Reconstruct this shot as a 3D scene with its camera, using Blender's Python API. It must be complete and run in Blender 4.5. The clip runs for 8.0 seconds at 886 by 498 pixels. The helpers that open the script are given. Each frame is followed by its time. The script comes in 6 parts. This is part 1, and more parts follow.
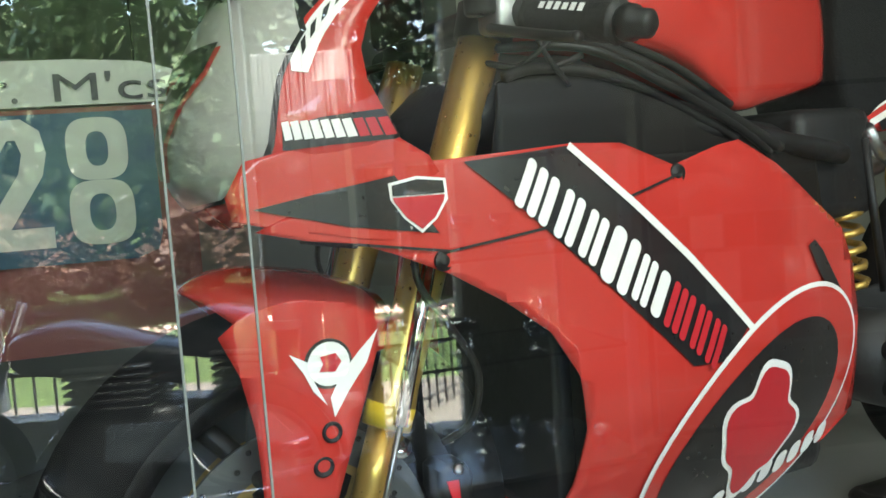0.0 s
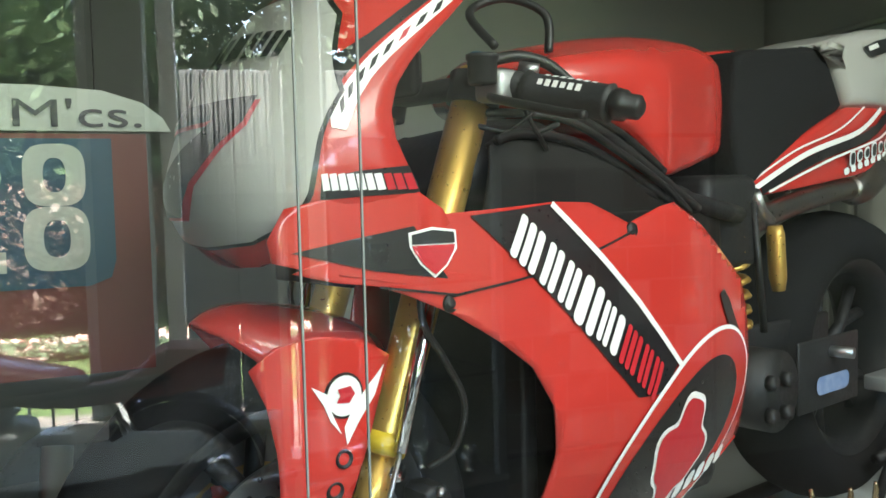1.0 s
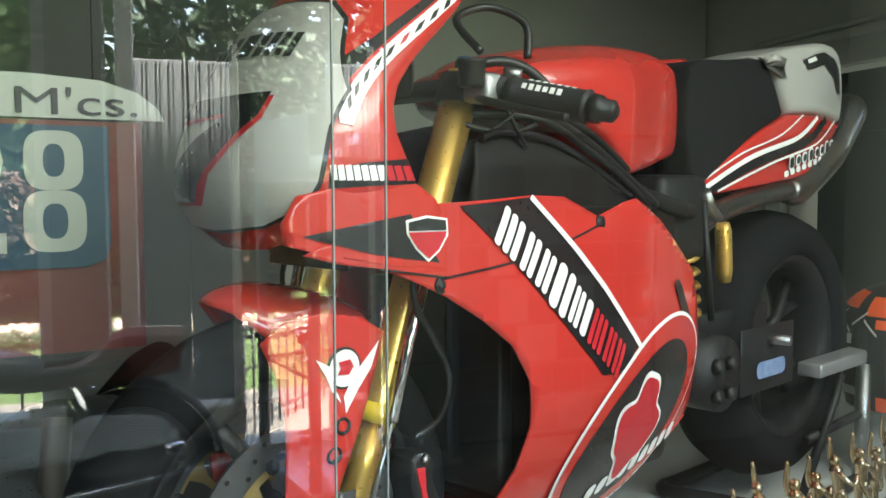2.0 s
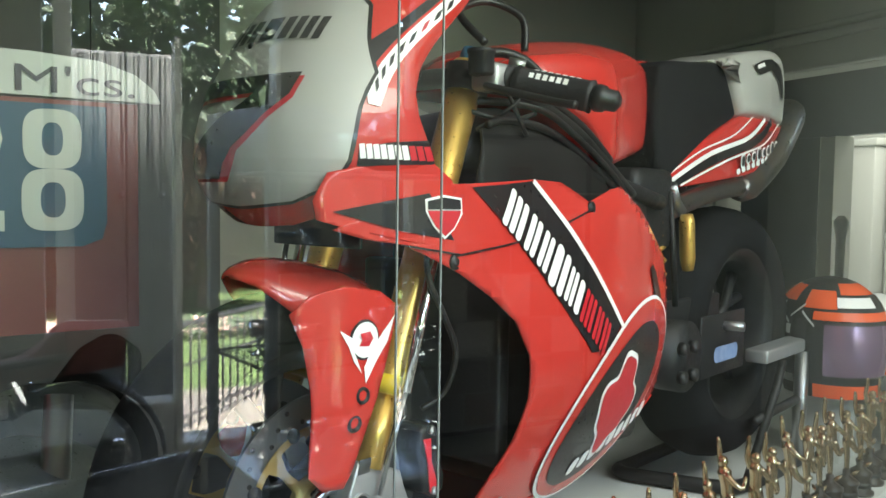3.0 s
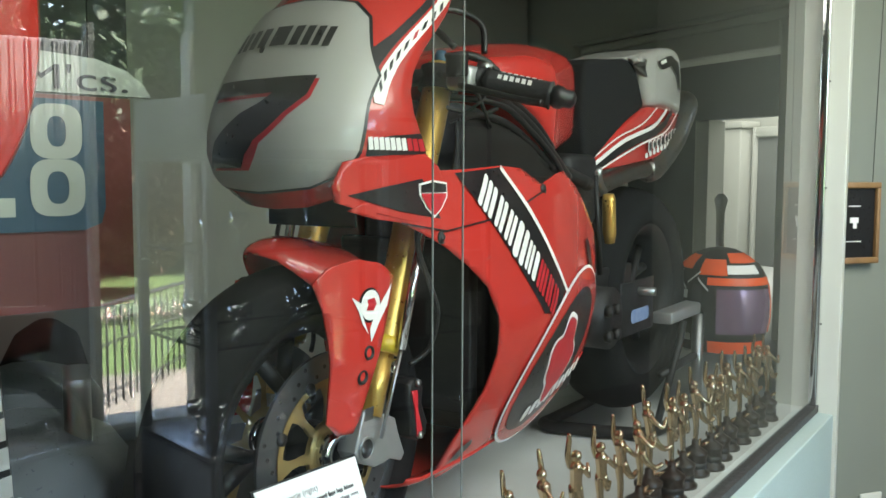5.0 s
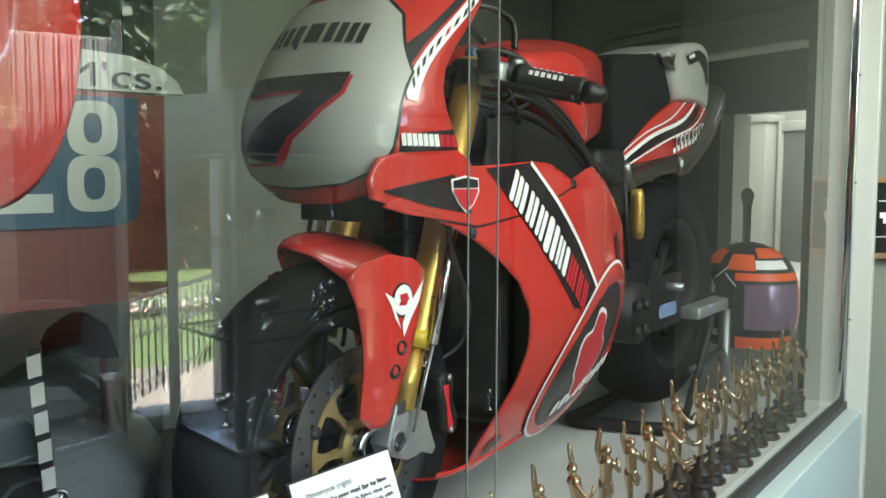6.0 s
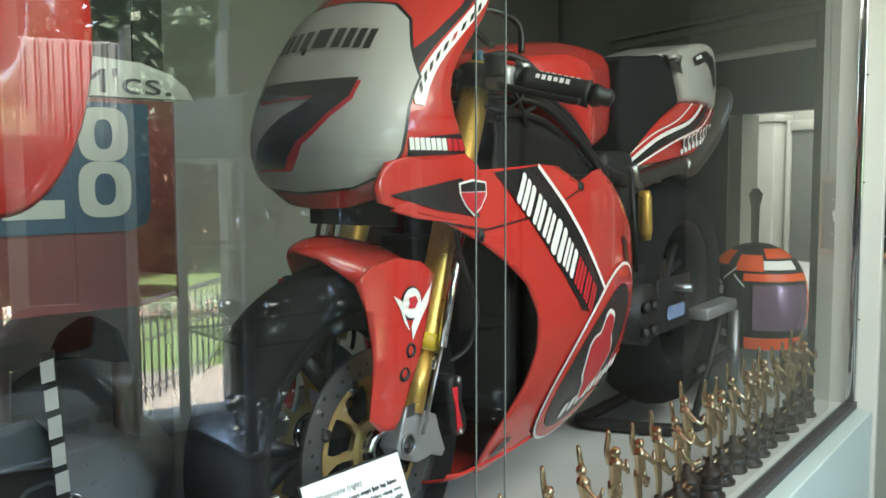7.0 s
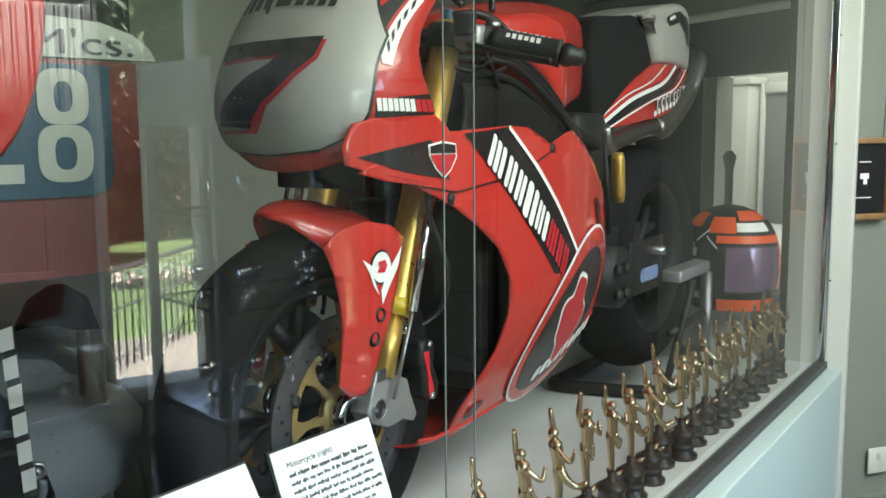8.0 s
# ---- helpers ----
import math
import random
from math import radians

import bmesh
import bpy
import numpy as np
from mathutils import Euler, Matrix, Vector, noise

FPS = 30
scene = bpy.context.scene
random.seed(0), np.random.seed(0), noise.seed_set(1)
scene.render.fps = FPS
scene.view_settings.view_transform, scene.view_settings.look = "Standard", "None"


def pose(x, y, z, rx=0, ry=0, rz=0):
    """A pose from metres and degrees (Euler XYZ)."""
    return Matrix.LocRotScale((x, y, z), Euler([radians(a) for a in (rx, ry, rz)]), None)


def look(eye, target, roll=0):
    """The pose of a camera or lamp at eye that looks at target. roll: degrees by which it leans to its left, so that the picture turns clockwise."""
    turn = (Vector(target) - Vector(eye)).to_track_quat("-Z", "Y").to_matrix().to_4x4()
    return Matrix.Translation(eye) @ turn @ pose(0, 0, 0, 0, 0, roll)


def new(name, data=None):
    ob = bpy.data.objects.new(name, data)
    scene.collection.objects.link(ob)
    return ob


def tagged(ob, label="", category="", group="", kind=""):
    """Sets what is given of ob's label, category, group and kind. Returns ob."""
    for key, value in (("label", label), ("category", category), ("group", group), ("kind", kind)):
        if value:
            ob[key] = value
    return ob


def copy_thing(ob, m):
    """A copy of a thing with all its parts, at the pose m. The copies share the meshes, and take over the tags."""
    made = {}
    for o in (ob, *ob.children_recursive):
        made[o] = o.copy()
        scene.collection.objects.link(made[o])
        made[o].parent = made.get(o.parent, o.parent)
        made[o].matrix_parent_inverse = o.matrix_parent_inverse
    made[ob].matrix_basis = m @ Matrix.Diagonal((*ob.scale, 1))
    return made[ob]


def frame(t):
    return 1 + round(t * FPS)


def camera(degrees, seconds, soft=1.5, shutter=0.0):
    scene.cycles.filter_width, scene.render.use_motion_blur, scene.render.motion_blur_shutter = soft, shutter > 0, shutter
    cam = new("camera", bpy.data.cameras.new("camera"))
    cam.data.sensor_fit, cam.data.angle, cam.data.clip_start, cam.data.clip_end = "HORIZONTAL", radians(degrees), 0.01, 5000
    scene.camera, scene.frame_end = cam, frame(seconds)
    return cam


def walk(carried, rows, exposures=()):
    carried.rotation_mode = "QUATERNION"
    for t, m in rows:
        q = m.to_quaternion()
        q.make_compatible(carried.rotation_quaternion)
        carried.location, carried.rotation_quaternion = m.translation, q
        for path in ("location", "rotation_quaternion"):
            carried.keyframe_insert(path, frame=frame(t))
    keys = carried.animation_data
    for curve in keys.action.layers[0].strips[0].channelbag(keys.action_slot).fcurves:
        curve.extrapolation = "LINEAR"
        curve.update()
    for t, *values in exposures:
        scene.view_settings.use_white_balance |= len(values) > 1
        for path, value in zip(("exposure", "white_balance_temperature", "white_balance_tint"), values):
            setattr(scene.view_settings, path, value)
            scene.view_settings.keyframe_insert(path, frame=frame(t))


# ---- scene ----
from mathutils import geometry

cam = camera(52.2, 8.0, soft=1.6)
METRES, EYE, TILT, LEAN, TURN = 0.92, 1.35, 0.0, 0.0, 0.0
ROWS = [
    (0.0, 0.0, 0.0, 0.0, -0.32, -4.4, 4.2),
    (0.5, -0.1105, 0.0114, 0.0354, -4.38, -0.72, 0.75),
    (1.0, -0.2536, -0.0916, 0.0497, -12.18, -3.57, 1.38),
    (1.5, -0.3289, -0.1713, 0.0528, -14.8, -4.22, 1.25),
    (3.0, -0.516, -0.2035, 0.009, -21.5, -3.54, -0.77),
    (3.5, -0.7419, -0.2929, -0.0034, -26.6, -9.07, -1.05),
    (4.0, -0.7678, -0.3197, -0.001, -30.19, -7.12, -1.72),
    (4.5, -0.7696, -0.3352, 0.0098, -30.05, -4.48, -0.51),
    (6.0, -0.8003, -0.3338, 0.0153, -28.04, -4.97, -0.17),
    (6.5, -0.8015, -0.3384, 0.0173, -27.96, -5.05, 0.08),
    (7.0, -0.8044, -0.3416, 0.019, -27.55, -4.87, 0.23),
    (7.5, -0.8044, -0.3337, 0.0164, -27.56, -6.28, 0.36),
    (8.0, -0.7841, -0.329, 0.0133, -29.05, -7.08, 0.49),
]
walk(cam, [(t, pose(0, 0, EYE, TILT, LEAN, TURN) @ pose(METRES * x, METRES * y, METRES * z, 90 + pitch, roll, yaw)) for t, x, y, z, yaw, pitch, roll in ROWS],
     exposures=[(0.0, 4.72), (1.0, 4.96), (3.0, 5.04), (3.5, 5.06), (4.0, 4.84), (4.5, 4.78), (8.0, 4.78)])

# ---- world, sun, exposure ----
world = bpy.data.worlds.new("sky_world")
scene.world = world
world.use_nodes = True
_n = world.node_tree.nodes
_sky = _n.new("ShaderNodeTexSky")
_sky.sky_type = "NISHITA"
_sky.sun_disc = False
_sky.sun_elevation = radians(52)
_sky.sun_rotation = radians(9.5)
_sky.air_density, _sky.dust_density = 1.2, 2.5
world.node_tree.links.new(_sky.outputs[0], _n["Background"].inputs[0])
_n["Background"].inputs[1].default_value = 0.15
sun = new("sun", bpy.data.lights.new("sun", "SUN"))
sun.data.energy, sun.data.angle, sun.data.color = 5.0, radians(8), (1.0, 0.95, 0.86)
sun.matrix_world = look((0, 0, 0), (-0.1, -0.6, -0.79))
# fill light added for the hall, set in an invented rooflight
hall_fill = new("hall_fill_lamp", bpy.data.lights.new("hall_fill_lamp", "AREA"))
hall_fill.data.shape, hall_fill.data.size, hall_fill.data.size_y, hall_fill.data.energy, hall_fill.data.color = "RECTANGLE", 2.4, 1.6, 5.6, (0.97, 1.0, 0.92)
hall_fill.matrix_world = Matrix.Translation((1.10, -0.60, 2.600)) @ Matrix.Rotation(radians(26.5), 4, "Z")

# fill light added to brighten the next room, set in an invented rooflight
room_fill = new("next_room_fill_lamp", bpy.data.lights.new("next_room_fill_lamp", "AREA"))
room_fill.data.shape, room_fill.data.size, room_fill.data.size_y, room_fill.data.energy, room_fill.data.color = "RECTANGLE", 1.2, 1.2, 2.4, (1.0, 0.97, 0.90)
room_fill.matrix_world = Matrix.Translation((4.5, 4.1, 2.600))


# ---- materials ----
def mat(name, col, rough=0.5, metal=0.0, var=0.12, scale=8.0, bump=0.05, fine=120.0, coat=0.0, col2=None, spec=0.5):
    m = bpy.data.materials.new(name)
    m.use_nodes = True
    nt = m.node_tree
    n, k = nt.nodes, nt.links
    b = n["Principled BSDF"]
    tc = n.new("ShaderNodeTexCoord")
    big = n.new("ShaderNodeTexNoise")
    big.inputs["Scale"].default_value, big.inputs["Detail"].default_value = scale, 5
    small = n.new("ShaderNodeTexNoise")
    small.inputs["Scale"].default_value, small.inputs["Detail"].default_value = fine, 3
    k.new(tc.outputs["Object"], big.inputs["Vector"])
    k.new(tc.outputs["Object"], small.inputs["Vector"])
    ramp = n.new("ShaderNodeMix")
    ramp.data_type = "RGBA"
    c2 = col2 or tuple(max(0.0, c * (1 - var * 2)) for c in col)
    ramp.inputs["A"].default_value = (*col, 1)
    ramp.inputs["B"].default_value = (*c2, 1)
    k.new(big.outputs["Fac"], ramp.inputs["Factor"])
    k.new(ramp.outputs["Result"], b.inputs["Base Color"])
    mr = n.new("ShaderNodeMapRange")
    mr.inputs["To Min"].default_value, mr.inputs["To Max"].default_value = max(0.02, rough * 0.75), min(1.0, rough * 1.25)
    k.new(small.outputs["Fac"], mr.inputs["Value"])
    k.new(mr.outputs["Result"], b.inputs["Roughness"])
    b.inputs["Metallic"].default_value = metal
    b.inputs["Specular IOR Level"].default_value = spec
    if coat:
        b.inputs["Coat Weight"].default_value, b.inputs["Coat Roughness"].default_value = coat, 0.06
    if bump:
        bp = n.new("ShaderNodeBump")
        bp.inputs["Strength"].default_value, bp.inputs["Distance"].default_value = bump, 0.004
        k.new(small.outputs["Fac"], bp.inputs["Height"])
        k.new(bp.outputs["Normal"], b.inputs["Normal"])
    return m


def glass_mat(name, tint=(0.93, 0.97, 0.95), ior=1.62, rough=0.0):
    m = bpy.data.materials.new(name)
    m.use_nodes = True
    n, k = m.node_tree.nodes, m.node_tree.links
    out = n["Material Output"]
    n.remove(n["Principled BSDF"])
    tr, gl, fr, mx = n.new("ShaderNodeBsdfTransparent"), n.new("ShaderNodeBsdfGlossy"), n.new("ShaderNodeFresnel"), n.new("ShaderNodeMixShader")
    tr.inputs["Color"].default_value = (*tint, 1)
    gl.inputs["Roughness"].default_value = rough
    fr.inputs["IOR"].default_value = ior
    k.new(fr.outputs[0], mx.inputs[0])
    k.new(tr.outputs[0], mx.inputs[1])
    k.new(gl.outputs[0], mx.inputs[2])
    k.new(mx.outputs[0], out.inputs["Surface"])
    return m


RED = mat("red_paint", (0.50, 0.034, 0.026), 0.22, var=0.06, scale=5, bump=0.01, coat=0.6, fine=60)
WHITE = mat("white_paint", (0.42, 0.415, 0.385), 0.35, var=0.05, scale=6, bump=0.01, coat=0.3)
VINYL = mat("white_vinyl", (0.82, 0.82, 0.80), 0.4, var=0.04, bump=0.0)
BLACKV = mat("black_vinyl_and_hole_shade", (0.012, 0.012, 0.013), 0.3, var=0.1, bump=0.0, coat=0.2)
REDV = mat("red_vinyl", (0.50, 0.02, 0.03), 0.35, var=0.08, bump=0.0)
BLUEV = mat("blue_vinyl", (0.04, 0.11, 0.30), 0.35, var=0.2, scale=60, bump=0.0, col2=(0.30, 0.36, 0.48))
GOLD = mat("gold_anodised", (0.78, 0.50, 0.13), 0.30, 0.8, var=0.03, bump=0.0)
GOLDW = mat("gold_wheel_paint", (0.50, 0.36, 0.14), 0.4, 0.7, var=0.1, bump=0.03)
TROPHY = mat("worn_gold_plate", (0.90, 0.74, 0.53), 0.2, 1.0, var=0.25, scale=55, bump=0.08, col2=(0.66, 0.46, 0.22))
STEEL = mat("brushed_steel", (0.52, 0.53, 0.54), 0.32, 1.0, var=0.12, bump=0.05)
CHROME = mat("chrome", (0.75, 0.76, 0.77), 0.1, 1.0, var=0.05, bump=0.0)
ALU = mat("cast_aluminium", (0.50, 0.51, 0.51), 0.45, 0.8, var=0.12, scale=20, bump=0.1)
TITAN = mat("heat_blued_titanium", (0.20, 0.26, 0.33), 0.3, 1.0, var=0.2, scale=9, bump=0.02, col2=(0.40, 0.30, 0.20))
DARKM = mat("dark_engine_metal", (0.018, 0.018, 0.019), 0.5, 0.3, var=0.3, scale=25, bump=0.15)
RUBBER = mat("tyre_rubber", (0.010, 0.010, 0.011), 0.85, var=0.15, scale=20, bump=0.015, spec=0.1)
FOAM = mat("black_foam", (0.011, 0.011, 0.012), 0.95, var=0.1, bump=0.4, fine=260, spec=0.15)
CARBON = mat("carbon_fibre", (0.012, 0.011, 0.010), 0.5, var=0.4, scale=300, bump=0.12, fine=420, spec=0.25)
GRIPM = mat("grip_rubber", (0.016, 0.016, 0.017), 0.6, bump=0.3, fine=220)
HOSE = mat("black_hose", (0.012, 0.012, 0.012), 0.35, bump=0.05)
DISC = mat("drilled_steel_disc", (0.22, 0.23, 0.24), 0.35, 0.9, var=0.15, scale=15, bump=0.05)
PAPER = mat("white_card", (0.86, 0.88, 0.88), 0.7, var=0.02, bump=0.02)
INK = mat("printed_ink", (0.05, 0.05, 0.06), 0.6, var=0.0, bump=0.0)
WALLG = mat("grey_green_wall", (0.185, 0.20, 0.17), 0.8, var=0.06, scale=3, bump=0.08, fine=300)
# Wall colour made paler in place of light the display lacks
WALLP = mat("lightened_display_wall", (0.62, 0.64, 0.57), 0.8, var=0.06, scale=3, bump=0.06, fine=300)
WALLW = mat("cream_gloss_paint", (0.54, 0.55, 0.50), 0.35, var=0.04, scale=4, bump=0.03)
WALLD = mat("dark_grey_board", (0.17, 0.18, 0.17), 0.6, var=0.12, scale=3, bump=0.05)
CEIL = mat("ceiling_paint", (0.6, 0.6, 0.56), 0.8, var=0.04, bump=0.03)
CARPET = mat("grey_display_floor", (0.55, 0.57, 0.56), 0.85, var=0.12, scale=7, bump=0.3, fine=350)
HALLF = mat("hall_floor", (0.085, 0.075, 0.065), 0.5, var=0.2, bump=0.1)
SILLW = mat("sill_paint", (0.36, 0.45, 0.44), 0.4, var=0.04, bump=0.02)
SILLD = mat("sill_seal", (0.05, 0.05, 0.052), 0.5, var=0.3, scale=50, bump=0.3)
FRAMEG = mat("grey_metal_frame", (0.22, 0.25, 0.27), 0.45, 0.0, var=0.1, bump=0.02)
CABG = mat("grey_cabinet_panel", (0.18, 0.20, 0.22), 0.5, var=0.06, scale=3, bump=0.02)
WOOD = mat("oak_frame", (0.30, 0.17, 0.07), 0.5, var=0.25, scale=14, bump=0.1)
DARKW = mat("dark_trophy_base", (0.022, 0.014, 0.010), 0.3, var=0.3, scale=30, bump=0.05, coat=0.3)
LEATHER = mat("brown_seat_panel", (0.17, 0.055, 0.04), 0.5, var=0.25, scale=30, bump=0.3)
GREYF = mat("grey_fairing", (0.085, 0.10, 0.115), 0.3, var=0.1, scale=5, bump=0.02, coat=0.3)
DOORP = mat("weathered_door_paint", (0.19, 0.205, 0.205), 0.6, var=0.15, scale=6, bump=0.06)
SIGNB = mat("blue_sign_paint", (0.018, 0.075, 0.13), 0.5, var=0.15, bump=0.03)
SIGNR = mat("red_sign_paint", (0.17, 0.033, 0.026), 0.5, var=0.12, bump=0.03)
SIGNW = mat("white_sign_paint", (0.47, 0.50, 0.45), 0.55, var=0.06, bump=0.03)
ORANGE = mat("orange_helmet", (0.75, 0.10, 0.02), 0.2, var=0.05, bump=0.0, coat=0.5)
VISOR = mat("mirrored_visor", (0.36, 0.18, 0.36), 0.22, 0.7, var=0.2, scale=6, bump=0.0, col2=(0.28, 0.24, 0.30))
GLASS = glass_mat("display_glass", ior=1.85)
GLASS2 = glass_mat("cabinet_glass", ior=1.45)
SCREEN = glass_mat("clear_windscreen", tint=(0.80, 0.83, 0.82), ior=1.45)
GEDGE = mat("glass_edge", (0.16, 0.18, 0.17), 0.45, var=0.05, bump=0.0)
LAWN = mat("lawn", (0.085, 0.14, 0.036), 0.9, var=0.2, scale=0.6, bump=0.5, fine=60)
PAVE = mat("terrace_paving", (0.22, 0.20, 0.165), 0.85, var=0.12, scale=2, bump=0.2)
LEAFD = mat("dark_leaves", (0.115, 0.19, 0.085), 0.6, var=0.35, scale=1.5, bump=0.0)
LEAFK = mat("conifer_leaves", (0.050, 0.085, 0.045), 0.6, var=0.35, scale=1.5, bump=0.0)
DESKB = mat("slate_blue_panel", (0.30, 0.36, 0.40), 0.5, var=0.08, scale=5, bump=0.03)
LEAFC = mat("copper_leaves", (0.090, 0.046, 0.027), 0.6, var=0.3, scale=1.5, bump=0.0)
FLOWER = mat("flowers", (0.60, 0.16, 0.12), 0.7, var=0.3, scale=9, bump=0.0, col2=(0.8, 0.75, 0.65))
BARK = mat("bark", (0.10, 0.07, 0.05), 0.9, var=0.3, bump=0.4)
IRON = mat("black_ironwork", (0.02, 0.02, 0.022), 0.5, bump=0.1)


# ---- mesh helpers ----
def smooth(bm):
    for f in bm.faces:
        f.smooth = True


def part(name, bm, material, parent=None, label="", sm=True, m=None):
    if sm:
        smooth(bm)
    bm.normal_update()
    me = bpy.data.meshes.new(name)
    bm.to_mesh(me)
    bm.free()
    me.materials.append(material)
    ob = new(name, me)
    if parent is not None:
        ob.parent = parent
    if m is not None:
        ob.matrix_basis = m
    if label:
        ob["label"] = label
    return ob


def empty(name, m, label, category, group="", kind=""):
    ob = new(name)
    ob.matrix_basis = m
    return tagged(ob, label, category, group, kind)


def box(x0, y0, z0, x1, y1, z1, bev=0.0, bm=None, m=None):
    own = bm is None
    b = bmesh.new()
    bmesh.ops.create_cube(b, size=1)
    for v in b.verts:
        v.co = Vector(((x0 + x1) / 2 + v.co.x * (x1 - x0), (y0 + y1) / 2 + v.co.y * (y1 - y0), (z0 + z1) / 2 + v.co.z * (z1 - z0)))
    if bev:
        bmesh.ops.bevel(b, geom=b.edges[:], offset=bev, segments=2, affect="EDGES", profile=0.5)
    if m is not None:
        bmesh.ops.transform(b, matrix=m, verts=b.verts)
    if own:
        return b
    me = bpy.data.meshes.new("tmp")
    b.to_mesh(me)
    b.free()
    bm.from_mesh(me)
    bpy.data.meshes.remove(me)
    return bm


def loft(rings, close=True, caps=True, bm=None):
    """A skin over rings of points; close: each ring is a loop."""
    bm = bm or bmesh.new()
    vs = [[bm.verts.new(p) for p in ring] for ring in rings]
    n = len(rings[0])
    for a, b in zip(vs, vs[1:]):
        for i in range(n if close else n - 1):
            j = (i + 1) % n
            bm.faces.new((a[i], a[j], b[j], b[i]))
    if caps and close:
        bm.faces.new(vs[0][::-1])
        bm.faces.new(vs[-1])
    return bm


def catmull(pts, n=6):
    pts = [Vector(p) for p in pts]
    out = []
    for i in range(len(pts) - 1):
        p0, p1, p2, p3 = pts[max(i - 1, 0)], pts[i], pts[i + 1], pts[min(i + 2, len(pts) - 1)]
        for k in range(n):
            t = k / n
            out.append(0.5 * (2 * p1 + (p2 - p0) * t + (2 * p0 - 5 * p1 + 4 * p2 - p3) * t * t + (3 * p1 - p0 - 3 * p2 + p3) * t ** 3))
    return out + [pts[-1]]


def tube(pts, rad, seg=12, soft=0, bm=None):
    """A round bar along pts; rad is one radius or one a point."""
    p = catmull(pts, soft) if soft else [Vector(q) for q in pts]
    rads = rad if isinstance(rad, (list, tuple)) else [rad] * len(p)
    if len(rads) != len(p):
        rads = [float(np.interp(i / (len(p) - 1), np.linspace(0, 1, len(rads)), rads)) for i in range(len(p))]
    rings, ref = [], None
    for i, q in enumerate(p):
        d = (p[min(i + 1, len(p) - 1)] - p[max(i - 1, 0)]).normalized()
        if ref is None:
            ref = d.orthogonal().normalized()
        u = (ref - d * ref.dot(d)).normalized()
        ref = u
        w = d.cross(u)
        rings.append([q + (u * math.cos(a) + w * math.sin(a)) * rads[i] for a in (2 * math.pi * j / seg for j in range(seg))])
    return loft(rings, bm=bm)


def lathe(profile, seg=40, axis="Y", centre=(0, 0, 0), bm=None, closed=True):
    """Turns (radius, along) points round an axis."""
    bm = bm or bmesh.new()
    c = Vector(centre)
    rings = []
    for i in range(seg):
        a = 2 * math.pi * i / seg
        ring = []
        for r, h in profile:
            p = Vector((r * math.cos(a), h, r * math.sin(a))) if axis == "Y" else Vector((r * math.cos(a), r * math.sin(a), h))
            ring.append(bm.verts.new(c + p))
        rings.append(ring)
    m = len(profile)
    for i in range(seg):
        a, b = rings[i], rings[(i + 1) % seg]
        for j in range(m if closed else m - 1):
            k = (j + 1) % m
            bm.faces.new((a[j], a[k], b[k], b[j]))
    bmesh.ops.recalc_face_normals(bm, faces=bm.faces)
    return bm


def sheet(fn, poly, off=0.003, cell=0.02, thick=0.0):
    """A skin cut to the outline poly (u, v), laid on the surface fn(u, v)."""
    bm = bmesh.new()
    n = len(poly)
    dense = []
    for i in range(n):
        a, b = Vector(poly[i]), Vector(poly[(i + 1) % n])
        steps = max(1, int((b - a).length / cell))
        dense += [a.lerp(b, k / steps) for k in range(steps)]
    vs = [bm.verts.new((p.x, p.y, 0)) for p in dense]
    for tri in geometry.tessellate_polygon([[Vector((p.x, p.y, 0)) for p in dense]]):
        if len(set(tri)) == 3:
            bm.faces.new([vs[i] for i in tri])
    us, ws = [p.x for p in dense], [p.y for p in dense]
    for lo, hi, no in ((min(us), max(us), (1, 0, 0)), (min(ws), max(ws), (0, 1, 0))):
        k = int((hi - lo) / cell)
        for i in range(1, k + 1):
            q = lo + (hi - lo) * i / (k + 1)
            bmesh.ops.bisect_plane(bm, geom=bm.verts[:] + bm.edges[:] + bm.faces[:], plane_co=Vector(no) * q, plane_no=no)
    e = 1e-3
    for v in bm.verts:
        u, w = v.co.x, v.co.y
        p = fn(u, w)
        nn = (fn(u + e, w) - p).cross(fn(u, w + e) - p).normalized()
        v.co = p + nn * off
    bmesh.ops.recalc_face_normals(bm, faces=bm.faces)
    if thick:
        r = bmesh.ops.extrude_face_region(bm, geom=bm.faces[:])
        for v in [g for g in r["geom"] if isinstance(g, bmesh.types.BMVert)]:
            v.co.y += thick
    return bm


def band(pts, width):
    """Outline of a strip of that width along 2D pts."""
    p = [Vector(q) for q in pts]
    le, ri = [], []
    for i, q in enumerate(p):
        d = (p[min(i + 1, len(p) - 1)] - p[max(i - 1, 0)]).normalized()
        nrm = Vector((-d.y, d.x)) * width / 2
        le.append(tuple(q + nrm))
        ri.append(tuple(q - nrm))
    return le + ri[::-1]


def ellipse(cx, cy, a, b, turn=0, n=48):
    c, s = math.cos(radians(turn)), math.sin(radians(turn))
    return [(cx + a * math.cos(t) * c - b * math.sin(t) * s, cy + a * math.cos(t) * s + b * math.sin(t) * c) for t in (2 * math.pi * i / n for i in range(n))]


def capsule(cx, cy, w, h, turn=0, n=5, slant=0.0):
    """Outline of a bar with round corners."""
    r = min(w, h) * 0.42
    pts = []
    for sx, sy, a0 in ((1, 1, 0), (-1, 1, 90), (-1, -1, 180), (1, -1, 270)):
        for i in range(n + 1):
            a = radians(a0 + 90 * i / n)
            pts.append((sx * (w / 2 - r) + r * math.cos(a), sy * (h / 2 - r) + r * math.sin(a)))
    c, s = math.cos(radians(turn)), math.sin(radians(turn))
    return [(cx + (x + slant * y) * c - y * s, cy + (x + slant * y) * s + y * c) for x, y in pts]


